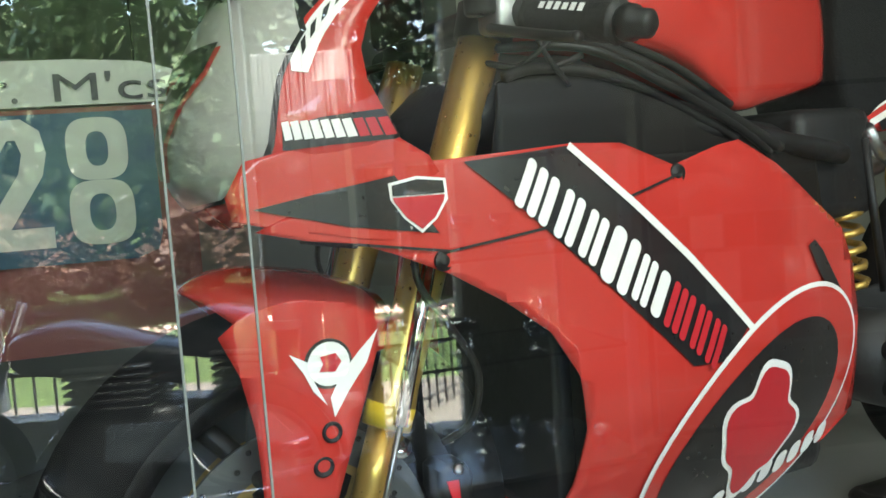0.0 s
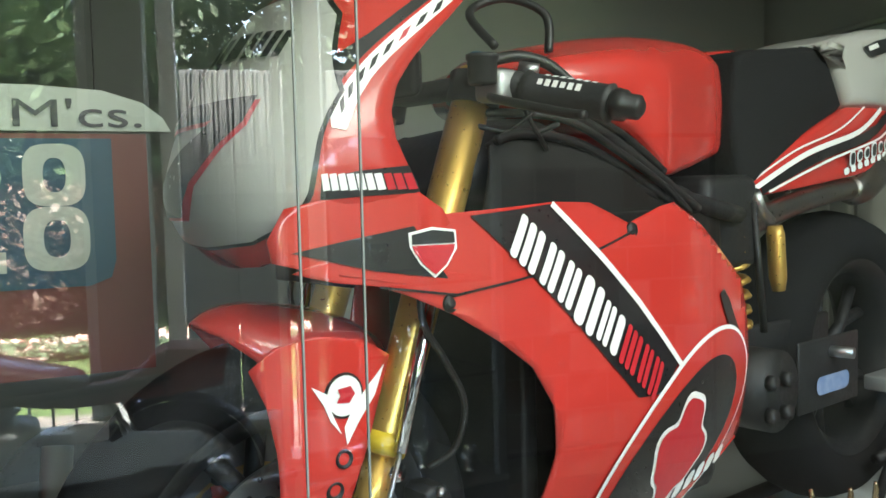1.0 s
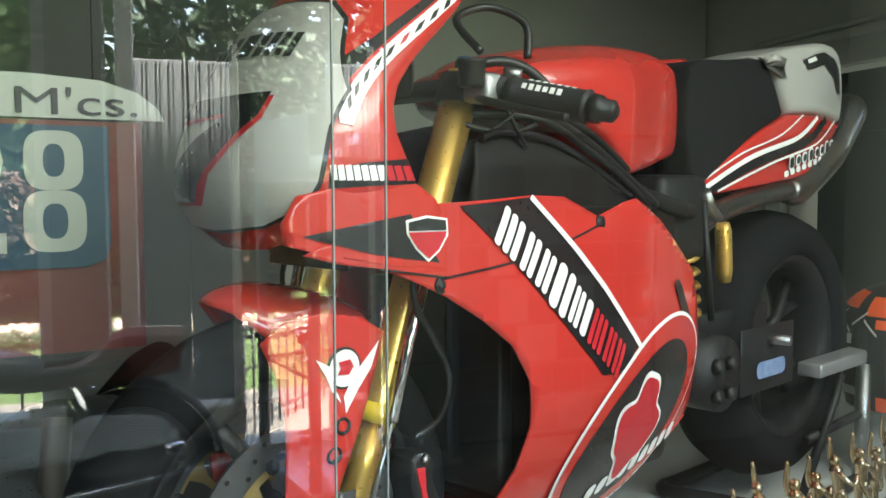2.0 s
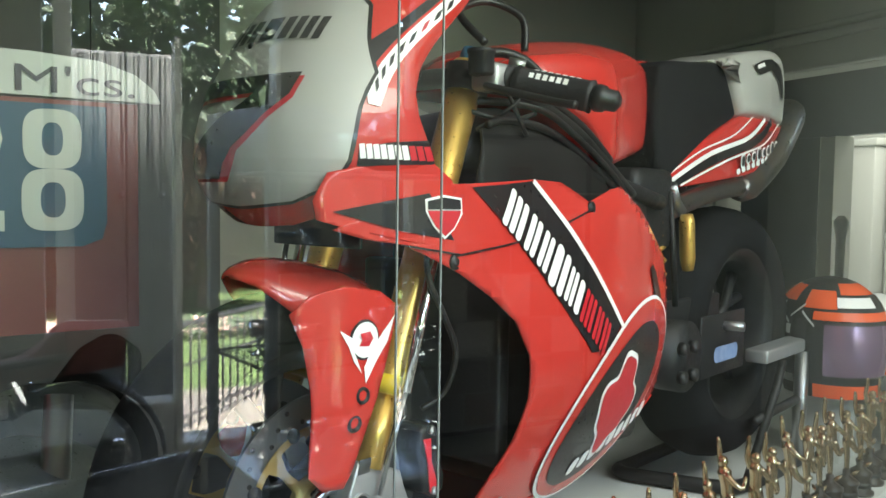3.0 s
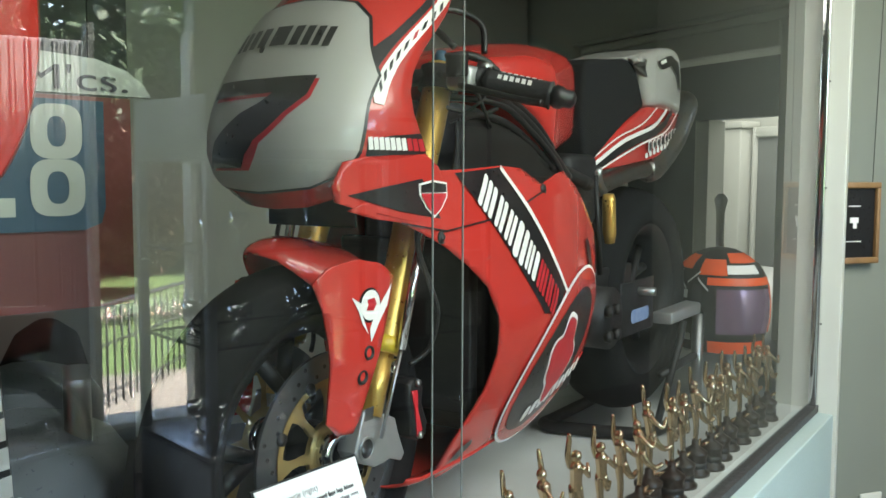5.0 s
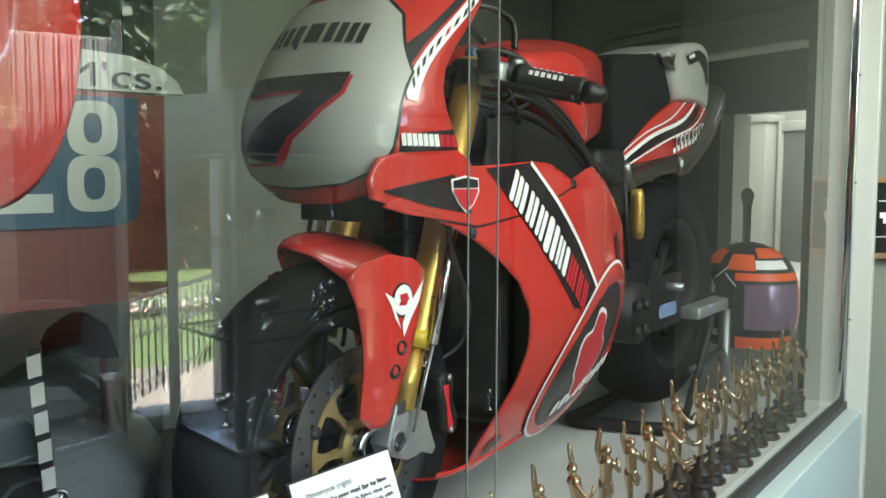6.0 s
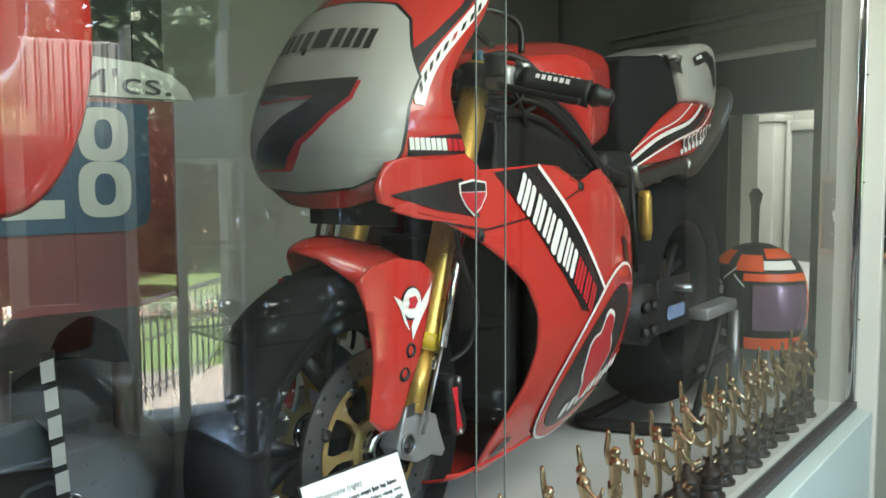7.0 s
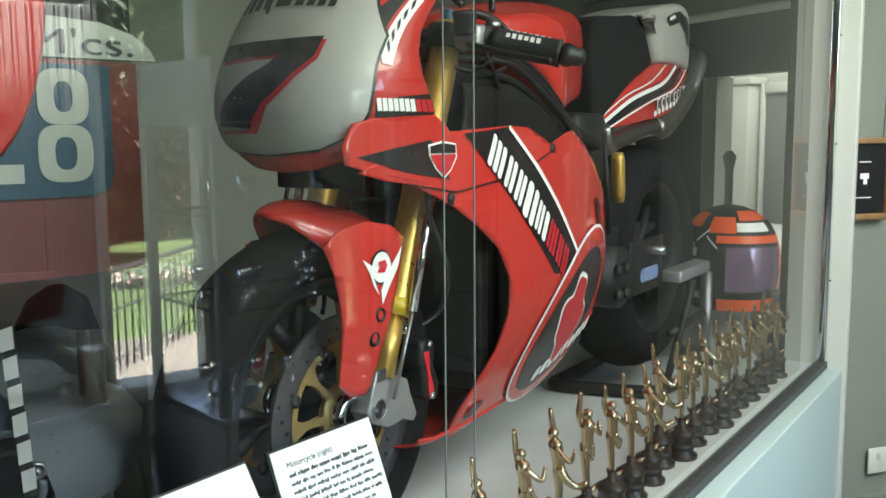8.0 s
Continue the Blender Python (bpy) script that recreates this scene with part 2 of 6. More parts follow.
def lerp_tab(x, xs, ys):
    return float(np.interp(x, xs, ys))


def text_mesh(body, size, bevel=0.0):
    """A bmesh of words in the plane z = 0."""
    cu = bpy.data.curves.new("words", "FONT")
    cu.body, cu.size, cu.extrude = body, size, bevel
    ob = bpy.data.objects.new("words", cu)
    me = bpy.data.meshes.new_from_object(ob)
    bm = bmesh.new()
    bm.from_mesh(me)
    bpy.data.meshes.remove(me)
    bpy.data.objects.remove(ob)
    bpy.data.curves.remove(cu)
    return bm


# ---- structure ----
FLOOR = 0.625
GA = radians(26.5)                       # heading of the glass front
GDIR, GNOR = Vector((math.cos(GA), math.sin(GA), 0)), Vector((math.sin(GA), -math.cos(GA), 0))
JR, JL = Vector((-0.141, 0.664, 0)), Vector((-0.194, 0.646, 0))
GEND = JR + GDIR * 2.08
LA = radians(24.0)                       # the second pane is turned a little
LDIR = Vector((math.cos(LA), math.sin(LA), 0))
LEND = JL - LDIR * 2.6


def slab(name, a, b, z0, z1, thick, material, label, category, kind="structure", bev=0.0):
    """An upright slab over the plan line a-b, with its thickness on the line's left."""
    a, b = Vector((a[0], a[1], 0)), Vector((b[0], b[1], 0))
    ln = (b - a).length
    ob = part(name, box(0, 0, z0, ln, thick, z1, bev), material, sm=False, m=Matrix.Translation(a) @ Matrix.Rotation(math.atan2(b.y - a.y, b.x - a.x), 4, "Z"))
    return tagged(ob, label, category, kind=kind)


def flat(name, pts, z0, z1, material, label, category, kind="structure"):
    bm = bmesh.new()
    vs = [bm.verts.new((x, y, z0)) for x, y in pts]
    f = bm.faces.new(vs)
    r = bmesh.ops.extrude_face_region(bm, geom=[f])
    for v in [g for g in r["geom"] if isinstance(g, bmesh.types.BMVert)]:
        v.co.z = z1
    bmesh.ops.recalc_face_normals(bm, faces=bm.faces)
    return tagged(part(name, bm, material, sm=False), label, category, kind=kind)


flat("display_floor", [(-0.42, 0.55), tuple(JL.xy), tuple(JR.xy), tuple(GEND.xy), (2.6, 1.85), (2.6, 4.4), (1.5, 4.4), (0.62, 1.86), (0.05, 1.42), (-0.46, 1.05)], FLOOR - 0.05, FLOOR, CARPET, "grey covered raised floor of the display", "floor")
HALL = [(-4.2, -4.75), (-0.62, -4.72), (5.05, 1.58), (6.2, 1.58), (6.2, 6.0), (-4.2, 6.0)]
flat("hall_floor", HALL, -0.12, 0.0, HALLF, "dark brown floor of the hall", "floor")
flat("ceiling", HALL, 2.62, 2.72, CEIL, "pale painted ceiling", "ceiling")
CM = Matrix.Translation((1.10, -0.60, 0)) @ Matrix.Rotation(GA, 4, "Z")
# Invented panel in the unseen ceiling, over the added hall lamp
tagged(part("rooflight", box(-1.25, -0.85, 2.605, 1.25, 0.85, 2.618, 0.0, m=CM), VINYL, sm=False), "white panel added to the unseen ceiling above the hall fill lamp", "rooflight", kind="structure")
# Second invented panel, over the next room's added lamp
tagged(part("rooflight", box(3.85, 3.45, 2.605, 5.15, 4.75, 2.618), VINYL, sm=False), "white panel added to the next room's unseen ceiling above its fill lamp", "rooflight", kind="structure")
# front of the raised floor below the glass
slab("wall_front", GEND.xy, JR.xy, 0.0, FLOOR - 0.012, 0.06, SILLW, "pale painted panel under the display glass", "wall", bev=0.004)
slab("wall_front_side", JL.xy, LEND.xy, 0.0, FLOOR - 0.25, 0.06, SILLW, "pale painted panel under the display glass", "wall", bev=0.004)
slab("sill_seal", (GEND - GNOR * 0.02).xy, (JR - GNOR * 0.02).xy, FLOOR - 0.01, FLOOR + 0.012, 0.035, SILLD, "dark rubbery seal along the foot of the glass", "seal")


def pane(name, a, b, z0, z1, label):
    bm = bmesh.new()
    vs = [bm.verts.new(p) for p in ((a.x, a.y, z0), (b.x, b.y, z0), (b.x, b.y, z1), (a.x, a.y, z1))]
    bm.faces.new(vs)
    ob = tagged(part(name, bm, GLASS, sm=False), label, "window", kind="structure")
    ob.visible_shadow = False
    return ob


pane("window_front", JR, GEND, FLOOR, 2.6, "clear front glass of the display")
pane("window_strip", JL, JR, FLOOR, 2.6, "narrow clear glass strip at the joint")
pane("window_side", LEND, JL, FLOOR - 0.25, 2.6, "clear side glass of the display")
for i, j in enumerate((JR, JL)):
    ob = part("glass_joint", box(-0.0009, -0.0009, FLOOR, 0.0009, 0.0009, 2.6), GEDGE, sm=False, m=Matrix.Translation(j) @ Matrix.Rotation(GA, 4, "Z"))
    tagged(ob, "greenish polished edge of a glass pane", "glass edge", kind="structure")
# end post of the glass front and the wall past it
post = empty("end_post", Matrix.Translation(GEND) @ Matrix.Rotation(GA, 4, "Z"), "white painted post holding the glass", "post", kind="structure")
part("post_board", box(0.0, -0.07, 0.0, 0.035, 0.12, 2.62, 0.004), WALLW, post)
part("glazing_bead", box(-0.022, -0.012, FLOOR, -0.001, 0.014, 2.6, 0.003), CHROME, post, "slim metal glazing bead")
for z in (0.9, 1.33, 1.66, 2.1):
    part("screw", lathe([(0.0, 0.0), (0.003, 0.0), (0.003, -0.004), (0.0, -0.004)], 8, centre=(-0.011, -0.013, z)), DARKM, post)
PW = GEND + GDIR * 0.035
slab("wall_right", (PW + GNOR * 0.03).xy, (PW + Vector((1.9, -0.35, 0))).xy, 0.0, 2.62, 0.1, WALLG, "grey-green painted hall wall", "wall")
slab("baseboard", (PW + GNOR * 0.05).xy, (PW + Vector((1.9, -0.372, 0))).xy, 0.0, 0.16, 0.02, WALLG, "painted skirting board", "baseboard")

# walls round the display
OPX, OPY0, OPY1, OPZ = 2.62, 2.50, 3.75, 1.94
slab("wall_east_near", (OPX, 1.85), (OPX, OPY0), 0.0, 2.62, -0.16, WALLP, "grey-green wall beside the opening", "wall")
slab("wall_east_far", (OPX, OPY1), (OPX, 4.6), 0.0, 2.62, -0.16, WALLP, "grey-green wall beside the opening", "wall")
slab("wall_east_top", (OPX, OPY0), (OPX, OPY1), OPZ, 2.62, -0.16, WALLP, "grey-green wall over the opening", "wall")
trim = empty("trim", pose(OPX, 0, 0), "white moulded architrave round the opening", "architrave", kind="structure")
for y0, y1 in ((OPY0 - 0.16, OPY0), (OPY1, OPY1 + 0.16)):
    s = 1 if y0 < OPY0 else -1
    part("jamb", box(-0.05, y0, FLOOR, -0.002, y1, OPZ + 0.16, 0.012), WALLW, trim)
    part("jamb_bead", box(-0.075, y0 if s > 0 else y1 - 0.045, FLOOR, -0.052, y0 + 0.045 if s > 0 else y1, OPZ + 0.16, 0.01), WALLW, trim)
    yy = OPY0 if s > 0 else OPY1
    part("reveal", box(0.0, min(yy, yy + s * 0.02), FLOOR, 0.16, max(yy, yy + s * 0.02), OPZ, 0.0), WALLW, trim)
part("head", box(-0.05, OPY0 + 0.001, OPZ, -0.002, OPY1 - 0.001, OPZ + 0.16, 0.012), WALLW, trim)
part("head_bead", box(-0.075, OPY0 - 0.16, OPZ + 0.115, -0.052, OPY1 + 0.16, OPZ + 0.16, 0.01), WALLW, trim)
part("cornice", box(-0.09, OPY0 - 0.2, OPZ + 0.165, -0.004, OPY1 + 0.2, OPZ + 0.19, 0.01), WALLW, trim)
slab("wall_back", (2.6, 4.5), (0.15, 4.5), 0.0, 2.62, -0.1, WALLP, "grey-green back wall of the display", "wall")
slab("wall_back_dark", (0.15, 4.45), (-3.4, 4.45), 0.0, 2.62, -0.1, WALLD, "dark grey display board along the back", "wall")
slab("wall_west", (-3.3, 4.5), (-3.3, LEND.y), 0.0, 2.62, -0.1, WALLD, "dark grey side wall of the display", "wall")
# room past the opening
slab("room_wall_back", (5.4, 2.0), (5.4, 6.0), 0.0, 2.62, -0.1, WALLW, "cream wall of the next room", "wall")
slab("room_wall_side", (2.78, 5.6), (5.4, 5.6), 0.0, 2.62, 0.1, WALLW, "cream wall of the next room", "wall")
slab("room_wall_near", (2.78, 1.9), (5.4, 1.9), 0.0, 2.62, -0.1, WALLW, "cream wall of the next room", "wall")
slab("room_partition", (3.6, 4.0), (3.6, 5.6), 0.0, 1.72, -0.08, CABG, "grey-blue partition in the next room", "wall")
slab("room_partition_head", (3.6, 2.0), (3.6, 5.6), 1.722, 2.62, -0.08, CABG, "grey-blue wall over the inner doorway", "wall")
slab("room_jamb", (3.57, 3.88), (3.57, 3.995), FLOOR, 1.715, -0.13, WALLW, "cream jamb of the inner doorway", "jamb", bev=0.006)
flat("room_floor", [(2.62, 1.9), (5.4, 1.9), (5.4, 5.6), (2.62, 5.6)], FLOOR - 0.06, FLOOR - 0.004, CARPET, "grey floor of the next room", "floor")

# hall: walls behind and beside the walk, with openings to the garden
K0 = Vector((2.31, -1.43, 0))            # corner of the garden doorway
GU, GW = Vector((0.669, 0.744, 0)).normalized(), Vector((0.744, -0.669, 0)).normalized()   # along the wall, out to the garden
GM = Matrix(((GU.x, GW.x, 0, K0.x), (GU.y, GW.y, 0, K0.y), (0, 0, 1, 0), (0, 0, 0, 1)))
HEAD = 2.02


def gbox(name, u0, u1, w0, w1, z0, z1, material, label, category, bev=0.0):
    """A box in the garden wall's own axes: along it, out of it, up."""
    bm = box(u0, w0, z0, u1, w1, z1, bev)
    bmesh.ops.transform(bm, matrix=GM, verts=bm.verts)
    bmesh.ops.recalc_face_normals(bm, faces=bm.faces)
    return tagged(part(name, bm, material, sm=False), label, category, kind="structure")


TOP = 2.54
gbox("wall_garden_head", -4.2, 4.0, 0, 0.2, TOP, 2.62, WALLG, "plastered wall over the garden openings", "wall")
gbox("wall_garden_pier", -0.80, -0.58, 0, 0.2, 0, TOP, WALLG, "plastered pier between the garden openings", "wall")
gbox("wall_garden_end", 0.41, 4.0, 0, 0.2, 0, TOP, WALLG, "plastered wall at the doorway's end", "wall")
gbox("wall_garden_apron", -4.2, -0.06, 0.02, 0.18, 0, 0.42, WALLW, "painted panel under the garden window", "wall")
for nm, u in (("window_mullion", -0.88), ("window_mullion", -0.54), ("window_mullion", -2.1), ("window_mullion", -3.2)):
    gbox(nm, u, u + 0.075, 0.21, 0.31, 0.42, TOP, WALLW, "white painted window mullion", "mullion", 0.006)
gbox("window_head", -4.2, -0.06, 0.04, 0.12, TOP - 0.05, TOP - 0.001, WALLW, "white painted window head", "window frame", 0.006)
gbox("door_threshold", -0.05, 0.41, 0.0, 0.2, 0.0, 0.24, WALLW, "painted threshold of the garden doorway", "threshold", 0.004)
# Unseen walls added to close the hall and shut daylight out
slab("wall_hall_far", (-4.1, -4.6), (-0.52, -4.6), 0.0, 2.62, -0.1, WALLG, "grey-green unseen wall added to close the hall", "wall")
slab("wall_hall_left", (-4.1, 5.9), (-4.1, -4.6), 0.0, 2.62, -0.1, WALLG, "grey-green unseen wall added to close the hall", "wall")
slab("wall_hall_back", (6.1, 5.9), (-4.1, 5.9), 0.0, 2.62, -0.1, WALLG, "plain wall closing the place", "wall")
slab("wall_hall_right", (6.1, 1.6), (6.1, 5.9), 0.0, 2.62, -0.1, WALLG, "plain wall closing the place", "wall")

# ---- the racing motorcycle ----
P0 = Vector((-0.2145, 1.0694, FLOOR))
HEADING = 208.0
bike = empty("racing_motorcycle", pose(P0.x, P0.y, P0.z, 0, 0, HEADING), "red and white racing motorcycle with full fairing on a paddock stand", "motorcycle")


def B(r, l, z):
    """Bike axes: r back from the front axle, l to its left, z up."""
    return Vector((-r, l, z))


# side fairing: l as a function of r and z
SIDE_CURVE = np.polyfit((-0.15, 0.0, 0.1, 0.2, 0.3, 0.45, 0.6, 0.72, 0.86), (0.13, 0.16, 0.178, 0.20, 0.214, 0.218, 0.208, 0.19, 0.155), 4)


def side_l(r, z):
    base = float(np.polyval(SIDE_CURVE, r))
    low = max(0.0, (0.50 - z) / 0.30)
    up = max(0.0, (z - 0.66) / 0.1)
    return base * (1 - 0.52 * low ** 1.7) - 0.018 * up ** 2 * min(1.0, max(0.2, (r - 0.2) / 0.15))


def side(sgn):
    return lambda r, z: B(r, sgn * side_l(r, z), z)


PANEL = [(0.0, 0.705), (0.045, 0.742), (0.17, 0.747), (0.31, 0.755), (0.38, 0.752), (0.45, 0.722), (0.53, 0.742), (0.575, 0.748), (0.64, 0.715), (0.72, 0.662), (0.80, 0.615),
         (0.828, 0.56), (0.842, 0.48), (0.85, 0.40), (0.862, 0.335), (0.80, 0.305), (0.70, 0.268), (0.54, 0.232), (0.40, 0.206), (0.30, 0.183), (0.278, 0.180),
         (0.262, 0.205), (0.262, 0.245), (0.278, 0.295), (0.30, 0.35), (0.309, 0.42), (0.296, 0.49), (0.262, 0.545), (0.21, 0.585), (0.15, 0.622), (0.09, 0.65), (0.05, 0.665), (0.0, 0.672), (-0.05, 0.685)]


def solid(ob, t, off=-1.0):
    md = ob.modifiers.new("thickness", "SOLIDIFY")
    md.thickness, md.offset = t, off
    return ob


for sgn in (1, -1):
    fn = side(sgn)
    panel = part("side_fairing", sheet(fn, PANEL if sgn > 0 else [q for q in PANEL if q[0] > 0.25], 0.0, 0.022), RED, bike, "glossy red side fairing panel")
    solid(panel, 0.004, 0.0)
    if sgn < 0:
        continue
    o = 0.004 * sgn
    # dark diagonal band with a white edge and a row of plain bars
    dark = [(0.172, 0.742), (0.30, 0.752), (0.36, 0.697), (0.458, 0.608), (0.56, 0.512), (0.52, 0.472), (0.46, 0.476), (0.402, 0.530), (0.314, 0.614), (0.234, 0.688)]
    part("diagonal_band", sheet(fn, dark, o, 0.02), BLACKV, panel, "black diagonal decal band")
    part("band_edge", sheet(fn, band([(0.302, 0.752), (0.36, 0.699), (0.458, 0.612), (0.575, 0.498)], 0.009), o * 1.5, 0.02), VINYL, panel, "white edging stripe")
    ax, az = Vector((0.232, 0.722)), Vector((0.508, 0.488))
    d = (az - ax).normalized()
    turn = math.degrees(math.atan2(d.y, d.x))
    L = (az - ax).length
    strokes = ((3, 0.062), (2, 0.040), (2, 0.040), (1, 0.030), (1, 0.024), (2, 0.036), (1, 0.024), (3, 0.054), (2, 0.034), (2, 0.034))
    tot = sum(w for _, w in strokes)
    s = 0.0
    for i, (k, w) in enumerate(strokes):
        for q in range(k):
            c = ax + d * (s + w * (0.06 + 0.88 * (q + 0.5) / k)) / tot * L
            ww = w / tot * L * 0.88 / k * (0.74 if k > 1 else 0.85)
            h = 0.064 if i in (3, 4) else 0.054
            part("decal_bar", sheet(fn, capsule(c.x, c.y, ww, h, turn, slant=-0.25), o * 1.6, 0.012), VINYL if i < 7 else REDV, panel, "white decal bar" if i < 7 else "dark red decal bar")
        s += w
    # round emblem
    part("emblem_ring", sheet(fn, ellipse(0.612, 0.374, 0.234, 0.142, 33, 56), o * 1.7, 0.02), VINYL, panel, "white outline of the round emblem")
    part("emblem_field", sheet(fn, ellipse(0.612, 0.374, 0.227, 0.135, 33, 56), o * 2.0, 0.02), RED, panel, "red field of the round emblem")
    part("emblem_centre", sheet(fn, ellipse(0.600, 0.366, 0.190, 0.108, 33, 48), o * 2.3, 0.02), BLACKV, panel, "black centre of the round emblem")
    # shield badge, fasteners, vent slot
    part("badge", sheet(fn, [(0.0877, 0.7246), (0.1183, 0.7305), (0.1497, 0.7262), (0.1506, 0.7041), (0.137, 0.6838), (0.12, 0.6702), (0.1013, 0.6872), (0.0886, 0.7076)], o * 1.5, 0.01), VINYL, panel, "white-edged shield badge")
    part("badge_field", sheet(fn, [(0.0911, 0.722), (0.1183, 0.7271), (0.1464, 0.7237), (0.1472, 0.7109), (0.0911, 0.7109)], o * 1.9, 0.01), BLACKV, panel)
    part("badge_field", sheet(fn, [(0.0911, 0.7092), (0.1472, 0.7092), (0.1455, 0.7024), (0.1345, 0.6855), (0.12, 0.6744), (0.1039, 0.688), (0.0928, 0.7041)], o * 1.9, 0.01), REDV, panel)
    for fr, fz in ((0.142, 0.638), (0.455, 0.712), (0.79, 0.36)):
        p = fn(fr, fz)
        part("fastener", lathe([(0.0, 0.004), (0.006, 0.004), (0.007, 0.002), (0.011, 0.003), (0.012, 0.0), (0.0, 0.0)], 18, centre=p + Vector((0, 0.0005 * sgn, 0))) if sgn > 0 else lathe([(0.0, -0.004), (0.011, -0.003), (0.012, 0.0), (0.0, 0.0)], 14, centre=p), DARKM, panel, "quarter-turn fastener")
    # Slot's inner shade drawn as a black sheet on the panel
    part("vent_slot", sheet(fn, [(0.70, 0.600), (0.715, 0.606), (0.735, 0.590), (0.79, 0.52), (0.778, 0.505), (0.76, 0.512), (0.715, 0.575)], o * 1.3, 0.02), BLACKV, panel, "vent slot, its shade a black sheet")
    part("panel_joint", sheet(fn, band([(0.05, 0.664), (0.15, 0.648), (0.30, 0.668), (0.46, 0.712)], 0.003), o * 1.25, 0.02), BLACKV, panel, "dark joint between fairing panels")
    # Same for the belly slot: black sheet as its shade
    part("lower_vent", sheet(fn, [(0.285, 0.215), (0.300, 0.240), (0.330, 0.252), (0.336, 0.240), (0.312, 0.215)], o * 1.3, 0.02), BLACKV, panel, "belly slot, its shade a black sheet")

# dark duct panel behind the nose, hiding the far fork leg
part("inner_panel", box(-0.106, -0.150, 0.650, -0.098, 0.045, 0.775, 0.003), DARKM, bike, "black inner duct panel")
# belly pan between the two sides
rings = []
for r in np.linspace(0.17, 0.85, 14):
    zb = lerp_tab(r, (0.155, 0.2, 0.36, 0.54, 0.7, 0.8, 0.862), (0.216, 0.2, 0.207, 0.232, 0.268, 0.305, 0.335))
    w = side_l(r, zb)
    rings.append([B(r, w * math.sin(a), zb - 0.025 * math.cos(a)) for a in np.linspace(-math.pi / 2, math.pi / 2, 11)])
solid(part("belly_pan", loft(rings, close=False), RED, bike, "red belly pan"), 0.004)
# dark engine and radiator mass inside
eng = part("engine", box(-0.80, -0.135, 0.25, -0.34, 0.135, 0.70, 0.03), DARKM, bike, "dark engine behind the fairing")
part("radiator", box(-0.33, -0.15, 0.30, -0.30, 0.15, 0.62, 0.006), DARKM, bike, "black radiator")


# nose fairing
NZ = (0.700, 0.72, 0.75, 0.80, 0.85, 0.90, 0.95, 1.00, 1.05, 1.10, 1.14)
TIP = (-0.058, -0.080, -0.092, -0.088, -0.075, -0.053, -0.020, 0.026, 0.080, 0.138, 0.20)
WID = (0.135, 0.158, 0.174, 0.182, 0.184, 0.181, 0.174, 0.163, 0.148, 0.125, 0.09)
REAR = (0.06, 0.11, 0.145, 0.115, 0.108, 0.125, 0.170, 0.225, 0.27, 0.31, 0.33)


NOSE_CURVES = [np.polyfit(np.array(NZ) - 0.9, c, 5) for c in (TIP, WID, REAR)]


def nose_pt(u, z):
    """u: -1 right rear edge, 0 the tip, 1 left rear edge."""
    rt, w, re = (float(np.polyval(c, z - 0.9)) for c in NOSE_CURVES)
    rc = rt + 0.26
    a = rc - rt
    te = math.acos(max(-1.0, min(1.0, (rc - re) / a)))
    th = abs(u) * te
    r = rc - a * math.copysign(abs(math.cos(th)) ** 0.68, math.cos(th))
    l = w * (math.sin(th) ** 0.71 if th < math.pi / 2 else 1.0)
    return B(r, math.copysign(l, u), z)


def nose_sheet(poly, off, cell=0.03):
    """Outline in (u, z); u is scaled so that cells are alike in size."""
    return sheet(lambda u, z: nose_pt(u / 0.35, z), [(u * 0.35, z) for u, z in poly], off, cell)


def arc(us, zs, n=24):
    """Points along u with z from a table."""
    return [(u, lerp_tab(u, us, zs)) for u in np.linspace(us[0], us[-1], n)]


nose = part("nose_fairing", nose_sheet(arc((-1, -0.5, 0, 0.5, 1), (0.745, 0.692, 0.686, 0.690, 0.735)) + [(1, 0.80), (1, 0.9), (1, 1.0), (1.0, 1.10)] + arc((1.0, 0.86, 0.60, 0, -0.60, -0.86, -1), (1.10, 1.06, 0.985, 0.985, 0.985, 1.06, 1.10)) + [(-1, 1.0), (-1, 0.9), (-1, 0.8)], 0.0), RED, bike, "red nose fairing")
solid(nose, 0.004, 0.0)
scr = part("windscreen", nose_sheet(arc((-0.84, -0.58, 0, 0.58, 0.84), (1.06, 0.985, 0.985, 0.985, 1.06)) + [(0.80, 1.12), (0.6, 1.139), (0.3, 1.139), (0, 1.139), (-0.3, 1.139), (-0.6, 1.139), (-0.80, 1.12)], 0.001), SCREEN, bike, "clear plastic windscreen")
# number plate: black edge, white field, black seven
plate = [(-0.46, 0.745), (-0.3, 0.724), (0, 0.716), (0.30, 0.724), (0.47, 0.745), (0.53, 0.775), (0.60, 0.84), (0.66, 0.885), (0.54, 0.93), (0.44, 0.975), (0.30, 1.0), (0, 1.01), (-0.30, 1.0), (-0.44, 0.975), (-0.54, 0.93), (-0.66, 0.885), (-0.60, 0.84), (-0.53, 0.775)]


def scaled(poly, k, cx, cy):
    return [(cx + (x - cx) * k, cy + (y - cy) * k) for x, y in poly]


NS = 1
plate = [(u * 1.13, z) for u, z in plate]
part("plate_edge", nose_sheet(scaled(plate, 1.035, 0, 0.86), 0.0045 * NS), BLACKV, nose, "black edge round the number plate")
part("number_plate", nose_sheet(plate, 0.0065 * NS), WHITE, nose, "off-white number plate")
seven = [(u * 1.12, z) for u, z in [(-0.33, 0.885), (0.285, 0.890), (0.245, 0.858), (0.12, 0.83), (-0.02, 0.785), (-0.055, 0.742), (-0.29, 0.742), (-0.22, 0.785), (-0.07, 0.83), (0.03, 0.862), (-0.34, 0.855)]]
